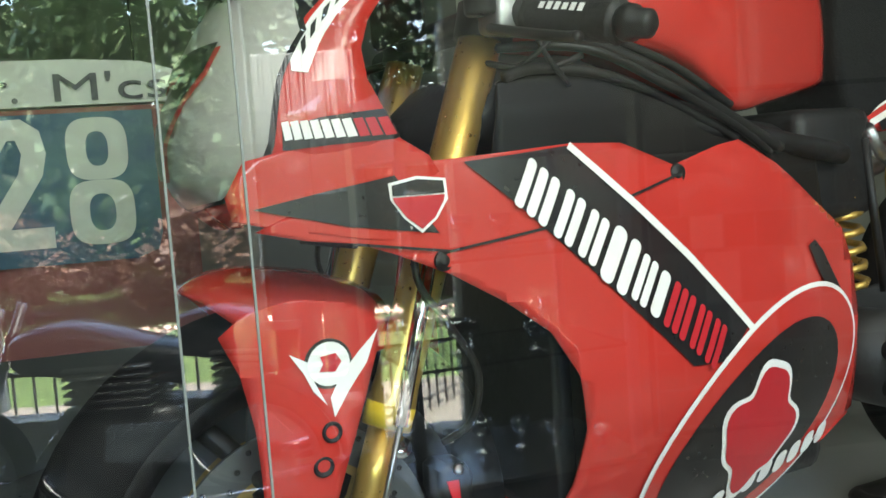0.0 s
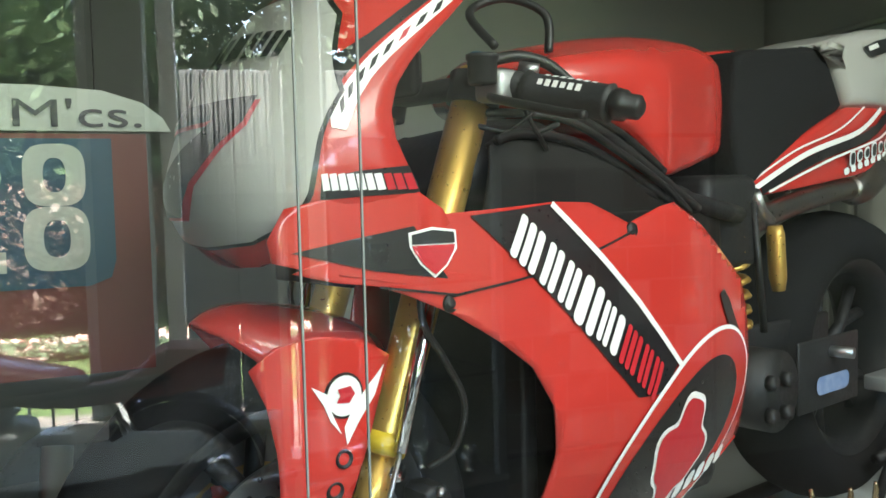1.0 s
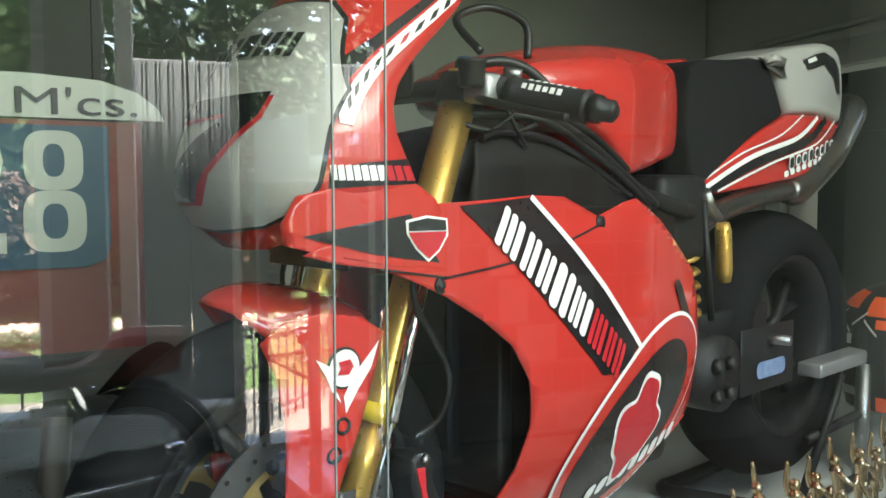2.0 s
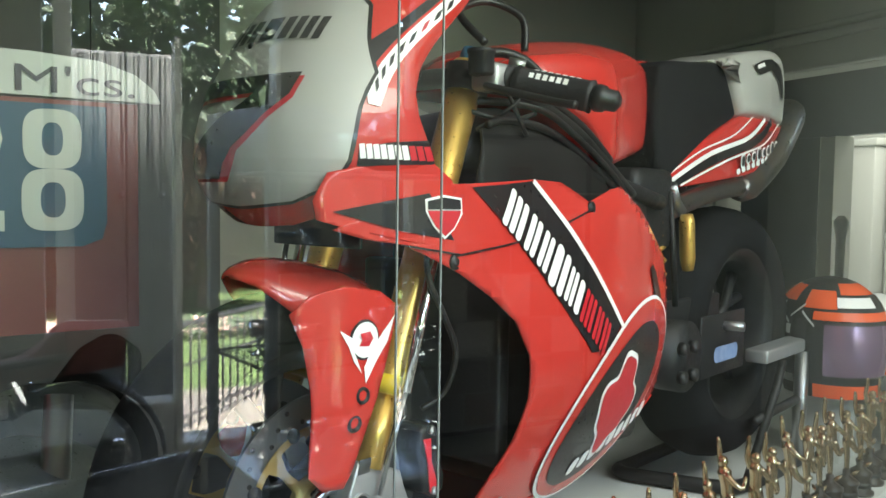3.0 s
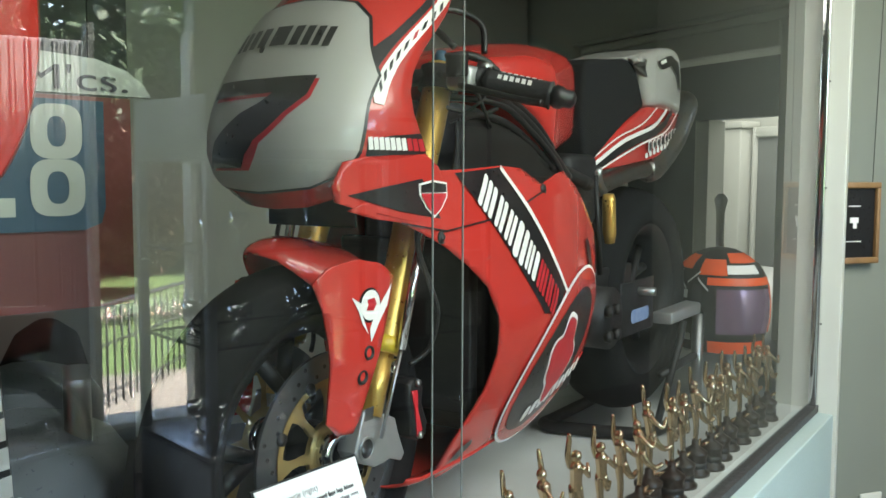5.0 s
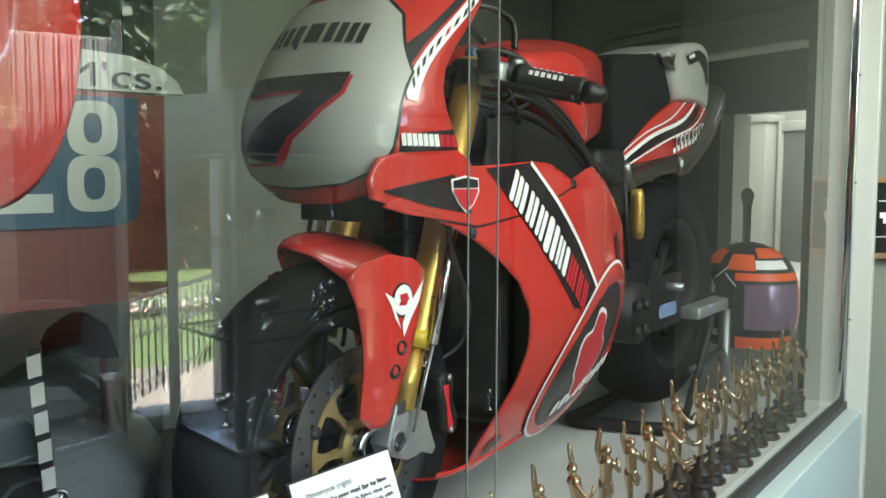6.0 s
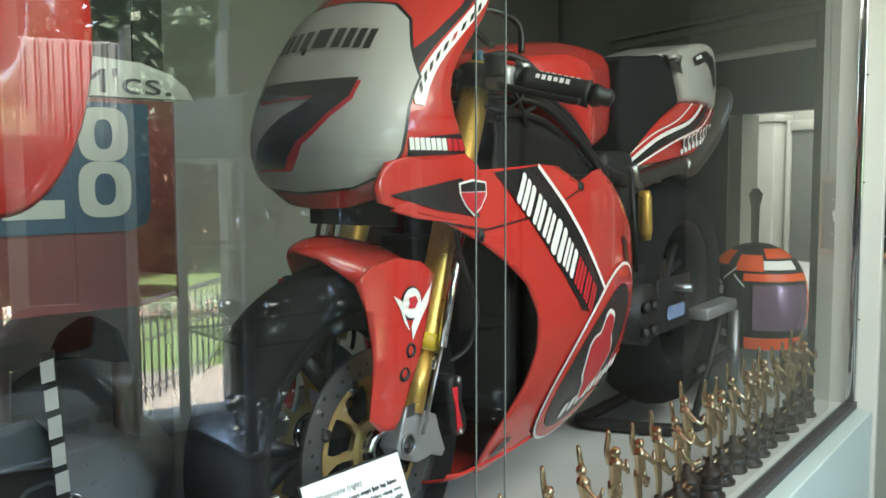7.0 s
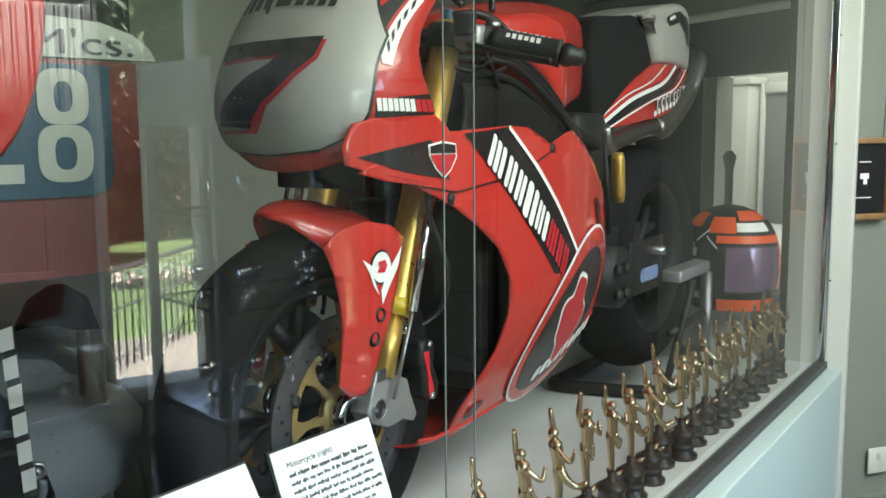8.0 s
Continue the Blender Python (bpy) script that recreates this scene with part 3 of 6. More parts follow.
seven = [(x * 0.92 + 0.035, 0.822 + (z - 0.8235) * 0.88) for x, z in seven]
part("number", nose_sheet([(x + 0.02, z - 0.004) for x, z in seven], 0.0085 * NS, 0.02), REDV, nose, "red shadow of the racing number")
part("number", nose_sheet(seven, 0.0105 * NS, 0.02), BLACKV, nose, "black racing number seven")
for sgn in (1, -1):
    part("side_stripe", nose_sheet([(sgn * u, z) for u, z in ((0.70, 0.875), (0.75, 0.91), (0.83, 0.975), (0.91, 1.04), (0.955, 1.09), (0.90, 1.075), (0.81, 1.01), (0.72, 0.955), (0.62, 0.925))], 0.003 * NS), BLACKV, nose, "black stripe")
    part("name_strip", nose_sheet([(sgn * u, z) for u, z in ((0.735, 0.845), (0.80, 0.842), (0.845, 0.875), (0.915, 0.945), (0.965, 1.01), (0.985, 1.03), (0.93, 1.045), (0.855, 0.98), (0.785, 0.915), (0.72, 0.865))], 0.0036 * NS), VINYL, nose, "white strip decal")
    part("nose_band", nose_sheet([(sgn * u, z) for u, z in ((0.645, 0.766), (0.66, 0.788), (0.80, 0.797), (1.0, 0.803), (1.0, 0.772), (0.80, 0.769))], 0.003 * NS), BLACKV, nose, "black decal band")
# intake between the nose and the side panel, its shade a black sheet, with the red lip below it
def cheek(r, z):
    return B(r, lerp_tab(r, (-0.20, -0.08, 0.05, 0.20), (0.085, 0.138, 0.172, 0.196)), z)


cheek_panel = part("cheek_panel", sheet(cheek, [(-0.075, 0.722), (-0.055, 0.757), (0.007, 0.770), (0.10, 0.775), (0.135, 0.752), (0.165, 0.70), (0.185, 0.656), (0.065, 0.668), (-0.02, 0.684), (-0.070, 0.698)], 0.0, 0.02), RED, bike, "red cheek between nose and side panel")
solid(cheek_panel, 0.004, 0.0)
part("intake", sheet(cheek, [(-0.050, 0.708), (0.026, 0.722), (0.095, 0.733), (0.118, 0.700), (0.140, 0.668), (0.045, 0.683)], 0.004, 0.02), BLACKV, cheek_panel, "air intake, its inner shade a black sheet")

# tank
def ring_oval(r, zc, hw, hz, n=20, p=2.6):
    out = []
    for i in range(n):
        a = 2 * math.pi * i / n
        c, s = math.cos(a), math.sin(a)
        out.append(B(r, hw * math.copysign(abs(c) ** (2 / p), c), zc + hz * math.copysign(abs(s) ** (2 / p), s)))
    return out


TANK = [(0.345, 0.950, 0.06, 0.09, 0.93, 0.905), (0.40, 0.976, 0.10, 0.142, 0.94, 0.89), (0.52, 1.001, 0.115, 0.166, 0.945, 0.862), (0.60, 1.012, 0.115, 0.166, 0.94, 0.812), (0.64, 1.016, 0.115, 0.158, 0.938, 0.789),
        (0.72, 1.020, 0.106, 0.134, 0.942, 0.799), (0.80, 1.018, 0.096, 0.110, 0.945, 0.813), (0.87, 1.006, 0.080, 0.088, 0.945, 0.826), (0.90, 0.985, 0.062, 0.074, 0.93, 0.832), (0.915, 0.93, 0.04, 0.06, 0.90, 0.836)]


def tank_ring(r, zt, wt, wm, zm, zb):
    """One section of the tank: flat crown, shoulder, tucked lower side."""
    half = [(0.0, zt + 0.004), (wt * 0.55, zt + 0.001), (wt, zt - 0.014), (wt + (wm - wt) * 0.75, zm + (zt - zm) * 0.42), (wm, zm - 0.01), (wm * 0.985, (zm + zb) / 2), (wm * 0.94, zb + 0.012), (wm * 0.86, zb)]
    half = [(q.x, q.y) for q in catmull([(a, b, 0) for a, b in half], 3)]
    return [B(r, a, z) for a, z in half] + [B(r, -a, z) for a, z in half[::-1][:-1]]


def tank_stations(n=4):
    a = catmull([t[:3] for t in TANK], n)
    b = catmull([t[3:] for t in TANK], n)
    return [(*u, *v) for u, v in zip(a, b)]


part("tank", loft([tank_ring(*t) for t in tank_stations()]), RED, bike, "red fuel tank with tucked sides")


def side_slab(poly, w, bev, taper=None, seg=3):
    """A body with the side outline poly (r, z), half width w and rounded edges; taper(r) narrows it."""
    bm = bmesh.new()
    f = bm.faces.new([bm.verts.new(B(r, -w, z)) for r, z in poly])
    ex = bmesh.ops.extrude_face_region(bm, geom=[f])
    for v in [g for g in ex["geom"] if isinstance(g, bmesh.types.BMVert)]:
        v.co.y = w
    bmesh.ops.recalc_face_normals(bm, faces=bm.faces)
    rim = [e for e in bm.edges if abs(e.verts[0].co.y - e.verts[1].co.y) < 1e-6]
    bmesh.ops.bevel(bm, geom=rim, offset=bev, segments=seg, affect="EDGES", profile=0.5)
    if taper:
        for v in bm.verts:
            v.co.y *= taper(-v.co.x)
    return bm


def smooth_line(pts, n=4):
    return [(q.x, q.y) for q in catmull([(a, b, 0) for a, b in pts], n)]


def flat_shaded(ob, angle=35):
    """Keeps the broad faces flat and rounds only the edges."""
    for f in ob.data.polygons:
        f.use_smooth = True
    ob.data.set_sharp_from_angle(angle=radians(angle))
    return ob


# black carbon cover between tank and fairing, with its upper ridge
def cover_l(r, z):
    return lerp_tab(r, (0.16, 0.30, 0.5, 0.7, 0.82), (0.135, 0.165, 0.168, 0.15, 0.125)) - 0.25 * max(0.0, z - 0.80)


for sgn in (1, -1):
    cover = part("airbox_cover", sheet(lambda r, z, sgn=sgn: B(r, sgn * cover_l(r, z), z), [(0.232, 0.735), (0.250, 0.83), (0.29, 0.85), (0.38, 0.842), (0.47, 0.815), (0.56, 0.772), (0.61, 0.752), (0.70, 0.735), (0.80, 0.72), (0.82, 0.62), (0.60, 0.70), (0.45, 0.70), (0.30, 0.72)], 0.0, 0.02), CARBON, bike, "black woven carbon airbox cover")
    solid(cover, 0.004, 0.0)
    part("cover_ridge", tube([B(0.255, 0.156 * sgn, 0.836), B(0.30, 0.160 * sgn, 0.846), B(0.40, 0.164 * sgn, 0.836), B(0.50, 0.166 * sgn, 0.80), B(0.61, 0.162 * sgn, 0.752)], 0.007, 8, 5), DARKM, cover, "dark rolled edge")
part("airbox", loft([ring_oval(r, z, w, h) for r, z, w, h in ((0.20, 0.775, 0.11, 0.03), (0.25, 0.80, 0.13, 0.05), (0.40, 0.81, 0.14, 0.07), (0.55, 0.77, 0.13, 0.06), (0.70, 0.74, 0.12, 0.05), (0.86, 0.72, 0.09, 0.05))]), DARKM, bike, "black airbox")
# seat pad and tail
SEAT = smooth_line([(0.925, 1.005), (0.96, 1.02), (1.08, 1.032), (1.20, 1.044), (1.245, 1.03), (1.28, 0.99), (1.318, 0.932)], 3) + smooth_line([(1.30, 0.918), (1.19, 0.878), (1.10, 0.835), (1.02, 0.795), (0.975, 0.772), (0.935, 0.775), (0.915, 0.83), (0.905, 0.90), (0.915, 0.97)], 3)
flat_shaded(part("seat", side_slab(SEAT, 0.094, 0.014), FOAM, bike, "black foam seat pad"))
part("seat_lip", tube([B(0.95, -0.085, 1.024), B(1.06, -0.088, 1.036), B(1.19, -0.088, 1.052)], 0.010, 8, 4), RED, bike, "red rim behind the seat pad")
TAILW = smooth_line([(1.175, 1.046), (1.26, 1.066), (1.36, 1.088), (1.46, 1.105), (1.55, 1.113), (1.625, 1.098), (1.662, 1.045), (1.668, 0.99), (1.648, 0.926)], 3) + [(1.56, 0.932), (1.44, 0.936), (1.322, 0.931)] + smooth_line([(1.300, 0.972), (1.272, 1.012), (1.23, 1.038)], 2)


def tail_taper(r):
    return lerp_tab(r, (0.95, 1.2, 1.45, 1.58, 1.67), (0.78, 0.97, 1.0, 0.92, 0.76))


part("tail_cowl", side_slab(TAILW, 0.108, 0.024, tail_taper, 5), WHITE, bike, "white tail hump")
TAILR = [(0.962, 0.768), (1.02, 0.750)] + smooth_line([(1.15, 0.762), (1.285, 0.776), (1.42, 0.792), (1.52, 0.825), (1.59, 0.862), (1.635, 0.912), (1.646, 0.9245)], 2) + [(1.56, 0.9305), (1.44, 0.9345), (1.322, 0.9295)] + smooth_line([(1.30, 0.921), (1.19, 0.882), (1.10, 0.84), (1.02, 0.80), (0.98, 0.778)], 2)
flat_shaded(part("tail_flank", side_slab(TAILR, 0.106, 0.010, tail_taper), RED, bike, "red lower tail with striped flanks"))


# wheels
def wheel(name, centre, radius, width, rim, axis_turn, rim_mat, parent, spokes=5, thin=1.0):
    hub = new(name)
    hub.parent = parent
    hub.matrix_basis = Matrix.Translation(centre) @ Matrix.Rotation(axis_turn, 4, "Z")
    w = width / 2
    prof = [(rim, -w * 0.80), (rim + 0.02, -w * 0.93), (rim + (radius - rim) * 0.55, -w), (radius - width * 0.13, -w * 0.80), (radius - width * 0.035, -w * 0.42), (radius, 0),
            (radius - width * 0.035, w * 0.42), (radius - width * 0.13, w * 0.80), (rim + (radius - rim) * 0.55, w), (rim + 0.02, w * 0.93), (rim, w * 0.80)]
    part("tyre", lathe(prof, 64), RUBBER, hub, "black slick tyre")
    part("rim", lathe([(rim, -w * 0.82), (rim + 0.012, -w * 0.82), (rim + 0.012, -w * 0.76), (rim - 0.012, -w * 0.5), (rim - 0.016, w * 0.5), (rim + 0.012, w * 0.76), (rim + 0.012, w * 0.82), (rim, w * 0.82), (rim - 0.028, w * 0.55), (rim - 0.028, -w * 0.55)], 64), rim_mat, hub, "dark wheel rim")
    part("hub", lathe([(0.0, -0.05), (0.04, -0.05), (0.045, -0.03), (0.035, 0), (0.045, 0.03), (0.04, 0.05), (0.0, 0.05)], 24), rim_mat, hub)
    for i in range(spokes):
        a = 2 * math.pi * i / spokes
        bm = bmesh.new()
        for da in (-0.22, 0.22):
            tube([(0.03 * math.cos(a), 0, 0.03 * math.sin(a)), (0.10 * math.cos(a), 0, 0.10 * math.sin(a)), ((rim - 0.015) * math.cos(a + da), 0, (rim - 0.015) * math.sin(a + da))], (0.018 * thin, 0.013 * thin, 0.014 * thin), 8, bm=bm)
        part("spoke", bm, rim_mat, hub)
    return hub


STEER = radians(-1)
fw = wheel("front_wheel", B(0, 0, 0.30), 0.297, 0.115, 0.215, STEER, DARKM, bike)
rw = wheel("rear_wheel", B(1.42, 0, 0.385), 0.325, 0.195, 0.215, 0, DARKM, bike)
for sgn in (1, -1):
    y = 0.068 * sgn
    disc = part("brake_disc", lathe([(0.118, y - 0.0025), (0.160, y - 0.0025), (0.160, y + 0.0025), (0.118, y + 0.0025)], 72), DISC, fw, "drilled steel brake disc", sm=False)
    # Flat black discs stand in for the shade inside the drilled holes
    hole = None
    for i in range(42):
        a = 2 * math.pi * i / 42
        rr = (0.128, 0.139, 0.150)[i % 3]
        if hole is None:
            ob = part("hole_shade_disc", lathe([(0.0, y + 0.0031 * sgn), (0.0036, y + 0.0031 * sgn), (0.0036, y), (0.0, y)], 8), BLACKV, disc, sm=False)
            hole = ob.data
        else:
            ob = new("hole_shade_disc", hole)
            ob.parent = disc
        ob.matrix_basis = Matrix.Translation((rr * math.cos(a), 0, rr * math.sin(a)))
    # carrier plate: two rings joined by eight flat webs, rounded windows between
    bm = bmesh.new()
    n, k = 8, 24
    t0, t1 = y - 0.004, y + 0.005 * sgn
    rows = []
    for i in range(n * k):
        a = 2 * math.pi * i / (n * k)
        f = (i % k) / k
        web = max(0.0, 1 - (min(f, 1 - f) / 0.17) ** 2)
        rows.append([(r * math.cos(a), r * math.sin(a)) for r in (0.034, 0.050 + 0.029 * web, 0.109 - 0.029 * web, 0.119)])
    for sy in (t0, t1):
        vs = [[bm.verts.new((p[0], sy, p[1])) for p in row] for row in rows]
        for i in range(n * k):
            p, q = vs[i], vs[(i + 1) % (n * k)]
            for j in (0, 2):
                bm.faces.new((p[j], p[j + 1], q[j + 1], q[j]))
            f = (i % k) / k
            if min(f, 1 - f) < 0.11 and min(((i + 1) % k) / k, 1 - ((i + 1) % k) / k) < 0.11:
                bm.faces.new((p[1], p[2], q[2], q[1]))
    bmesh.ops.recalc_face_normals(bm, faces=bm.faces)
    part("disc_carrier", bm, GOLDW, fw, "gold disc carrier with rounded windows", sm=False)
    for i in range(8):
        a = 2 * math.pi * (i + 0.5) / 8
        part("bobbin", lathe([(0.0, 0.062 * sgn), (0.010, 0.062 * sgn), (0.010, 0.074 * sgn), (0.0, 0.074 * sgn)], 14, centre=(0.117 * math.cos(a), 0, 0.117 * math.sin(a))), DARKM, fw)

# fork legs, with the foot and caliper outlines
FOOT = [(0.029, 0.366), (0.068, 0.354), (0.099, 0.342), (0.114, 0.335), (0.123, 0.309), (0.141, 0.269), (0.131, 0.258), (0.101, 0.269), (0.084, 0.267), (0.058, 0.266), (0.017, 0.284), (0.004, 0.303)]
AXLE = (0.032, 0.304)
CALIPER = [(0.155, 0.383), (0.167, 0.390), (0.192, 0.387), (0.203, 0.370), (0.199, 0.344), (0.216, 0.307), (0.213, 0.282), (0.188, 0.277), (0.166, 0.289), (0.163, 0.326), (0.154, 0.353)]
CALIPER_RED = [(0.163, 0.370), (0.179, 0.369), (0.181, 0.334), (0.194, 0.298), (0.187, 0.284), (0.178, 0.288), (0.172, 0.336)]
FT, FB = (0.275, 0.93), (0.052, 0.325)
for sgn in (1, -1):
    def fp(t, l=0.103):
        return B(FT[0] + (FB[0] - FT[0]) * t, l * sgn, FT[1] + (FB[1] - FT[1]) * t)
    part("fork_outer", tube([fp(0), fp(0.10), fp(0.101), fp(0.46), fp(0.50), fp(0.72), fp(0.75), fp(0.80)], (0.0265, 0.0265, 0.027, 0.027, 0.0265, 0.0265, 0.0285, 0.0285), 24), GOLD, bike, "gold anodised fork tube")
    part("fork_inner", tube([fp(0.80), fp(0.96)], 0.0205, 20), GOLD, bike, "gold coated fork slider")
    part("fork_label", tube([fp(0.757), fp(0.797)], 0.0291, 24), mat("yellow_label", (0.65, 0.45, 0.03), 0.4), bike, "yellow label with dark marks")
    foot = flat_shaded(part("fork_foot", side_slab(FOOT, 0.019, 0.004), ALU, bike, "machined alloy fork foot", m=Matrix.Translation((0, 0.099 * sgn, 0))))
    # Black disc as the shade inside the axle hole
    part("axle_hole_shade", lathe([(0.0, 0.0), (0.016, 0.0), (0.016, 0.003 * sgn), (0.0, 0.003 * sgn)], 20, centre=B(AXLE[0], 0.0185 * sgn, AXLE[1])), BLACKV, foot)
    part("axle_rim", lathe([(0.0155, 0.0), (0.019, 0.0), (0.019, 0.004 * sgn), (0.0155, 0.004 * sgn)], 24, centre=B(AXLE[0], 0.0185 * sgn, AXLE[1])), STEEL, foot)
    part("foot_pocket", side_slab([(0.028, 0.348), (0.050, 0.348), (0.053, 0.368), (0.031, 0.368)], 0.001, 0.0004), DISC, foot, "milled pocket", m=Matrix.Translation((0, 0.0192 * sgn, 0)))
    part("hub_sleeve", lathe([(0.022, 0.062), (0.034, 0.062), (0.036, 0.068), (0.036, 0.088), (0.030, 0.094), (0.022, 0.094)] if sgn > 0 else [(0.022, -0.094), (0.030, -0.094), (0.036, -0.088), (0.036, -0.062), (0.022, -0.062)], 28, centre=B(0.0, 0, 0.30)), CHROME, bike, "polished wheel spacer")
    cal = flat_shaded(part("caliper", side_slab(CALIPER, 0.026, 0.009), DARKM, bike, "dark lobed brake caliper", m=Matrix.Translation((0, 0.090 * sgn, 0))))
    part("caliper_stripe", side_slab(CALIPER_RED, 0.002, 0.0008), REDV, cal, "red caliper marking", m=Matrix.Translation((0, 0.0262 * sgn, 0)))
    for cr, cz in ((CALIPER[1][0] + 0.012, CALIPER[1][1] - 0.008), (CALIPER[7][0] - 0.002, CALIPER[7][1] + 0.012)):
        part("caliper_bolt", lathe([(0, 0.0), (0.007, 0.0), (0.006, 0.006 * sgn), (0, 0.006 * sgn)], 12, centre=B(cr, 0.026 * sgn, cz)), STEEL, cal)

# ---- more of the racing motorcycle ----
# beak-shaped fender over the front wheel
fr = []
for r, w, z, drop in ((-0.128, 0.010, 0.622, 0.004), (-0.121, 0.028, 0.627, 0.012), (-0.106, 0.048, 0.634, 0.026), (-0.082, 0.068, 0.640, 0.050), (-0.048, 0.088, 0.643, 0.078), (-0.01, 0.106, 0.640, 0.098), (0.05, 0.118, 0.630, 0.10), (0.10, 0.105, 0.612, 0.075), (0.125, 0.085, 0.598, 0.05)):
    r, w = (r * 0.80, w * 0.86) if r < 0 else (r, w)
    fr.append([B(r, w * math.sin(t) * (1.0 if t >= 0 else 0.74), z - drop * (1 - math.cos(t)) ** 1.15) for t in np.linspace(-math.pi / 2, math.pi / 2, 17)])
fender = part("front_fender", loft(fr, close=False), RED, bike, "glossy red front mudguard")
solid(fender, 0.003)
for sgn in (1, -1):
    def fs(r, z, sgn=sgn):
        l = 0.132 - 0.55 * max(0.0, abs(r - 0.03) - 0.03) ** 1.35 - 0.02 * max(0, (0.45 - z) / 0.12)
        return B(r, sgn * l, z)
    leg = [(-0.060, 0.601), (-0.01, 0.611), (0.05, 0.60), (0.094, 0.575), (0.072, 0.52), (0.042, 0.44), (0.016, 0.355), (0.004, 0.335), (-0.03, 0.338), (-0.052, 0.36), (-0.056, 0.42), (-0.060, 0.48), (-0.070, 0.535), (-0.088, 0.578)]
    if sgn < 0:
        leg = [(0.0, 0.56), (0.06, 0.56), (0.072, 0.52), (0.042, 0.44), (0.016, 0.355), (0.004, 0.335), (-0.03, 0.338), (-0.03, 0.40), (-0.02, 0.48)]
    wing = part("fender_side", sheet(fs, leg, 0.0, 0.02), RED, bike, "red side of the mudguard over the fork")
    solid(wing, 0.004, 0.0)
    o = 0.003 * sgn
    part("emblem_and_glint", sheet(fs, ellipse(0.022, 0.537, 0.024, 0.024, n=24), o * 1.4, 0.012), VINYL, wing, "white round sticker")
    part("emblem_and_glint", sheet(fs, ellipse(0.022, 0.537, 0.0275, 0.0275, n=24), o * 0.9, 0.012), BLACKV, wing, "black ring round the sticker")
    # Both wings are white because the sky's glint is put into their colour
    part("emblem_and_glint", sheet(fs, [(0.034, 0.522), (0.060, 0.548), (0.082, 0.566), (0.066, 0.532), (0.044, 0.506), (0.024, 0.478), (0.021, 0.500)], o * 1.2, 0.012), VINYL, wing, "sticker wing coloured white as its sky highlight")
    part("emblem_and_glint", sheet(fs, [(-0.020, 0.553), (0.002, 0.540), (0.004, 0.520), (0.017, 0.492), (0.002, 0.510), (-0.006, 0.530)], o * 1.2, 0.012), VINYL, wing, "sticker wing coloured white as its sky highlight")
    part("emblem_and_glint", sheet(fs, [(0.012, 0.546), (0.030, 0.548), (0.036, 0.538), (0.028, 0.528), (0.010, 0.530), (0.015, 0.538)], o * 1.8, 0.012), REDV, wing, "small red mark")
    for q in ((0.020, 0.462), (0.009, 0.425)):
        part("side_fastener", lathe([(0.0, 0.001 * sgn), (0.0065, 0.001 * sgn), (0.009, 0.005 * sgn), (0.011, 0.005 * sgn), (0.0125, 0.0)], 18, centre=fs(*q), closed=False), DARKM, wing, "recessed fastener")
    # speed sensor tube beside the leg
    part("damper_tube", tube([B(0.155, 0.145 * sgn, 0.66), B(0.098, 0.14 * sgn, 0.455)], 0.0085, 14), CHROME, bike, "polished sensor tube")
    part("damper_rod", tube([B(0.098, 0.14 * sgn, 0.455), B(0.06, 0.128 * sgn, 0.315)], 0.0035, 10), STEEL, bike)
    part("brake_hose", tube([B(0.14, 0.14 * sgn, 0.70), B(0.125, 0.155 * sgn, 0.62), B(0.165, 0.15 * sgn, 0.56), B(0.20, 0.145 * sgn, 0.50), B(0.195, 0.13 * sgn, 0.44), B(0.165, 0.11 * sgn, 0.415)], 0.0045, 8, 6), HOSE, bike, "brake hose")
    part("caliper_bolt", lathe([(0, -0.012), (0.012, -0.012), (0.012, 0.012), (0, 0.012)], 12, centre=B(0.105, 0.115 * sgn, 0.425)), CHROME, bike)
    # handlebar, grip and lever
    bar = part("handlebar", tube([B(0.262, 0.11 * sgn, 0.916), B(0.273, 0.18 * sgn, 0.902), B(0.318, 0.333 * sgn, 0.866)], 0.011, 12), DARKM, bike, "black clip-on handlebar")
    part("grip", tube([B(0.2755, 0.193 * sgn, 0.899), B(0.278, 0.201 * sgn, 0.897), B(0.306, 0.297 * sgn, 0.8745), B(0.3075, 0.302 * sgn, 0.8733)], (0.025, 0.0225, 0.0225, 0.0245), 20), GRIPM, bar, "black rubber grip with pale marks")
    part("bar_end", tube([B(0.308, 0.303 * sgn, 0.873), B(0.310, 0.309 * sgn, 0.8717), B(0.313, 0.320 * sgn, 0.869), B(0.314, 0.322 * sgn, 0.8687), B(0.318, 0.336 * sgn, 0.8655), B(0.319, 0.341 * sgn, 0.8645)], (0.016, 0.020, 0.019, 0.0155, 0.015, 0.008), 16), HOSE, bar, "black bar-end plug")
    part("clamp", tube([B(0.272, 0.103 * sgn, 0.925), B(0.262, 0.103 * sgn, 0.885)], 0.036, 18), DARKM, bar)
    part("lever", tube([B(0.255, 0.15 * sgn, 0.895), B(0.225, 0.19 * sgn, 0.885), B(0.245, 0.28 * sgn, 0.862), B(0.245, 0.315 * sgn, 0.856)], 0.006, 8, 5), HOSE, bar)
    part("master_cylinder", tube([B(0.26, 0.14 * sgn, 0.905), B(0.285, 0.20 * sgn, 0.90)], 0.014, 12), DARKM, bar)
    g0, g1 = B(0.278, 0.201 * sgn, 0.897), B(0.306, 0.297 * sgn, 0.8745)
    axis = (g1 - g0).normalized()
    out = Vector((0.35, 0.55 * sgn, 0.76))
    out = (out - axis * out.dot(axis)).normalized()
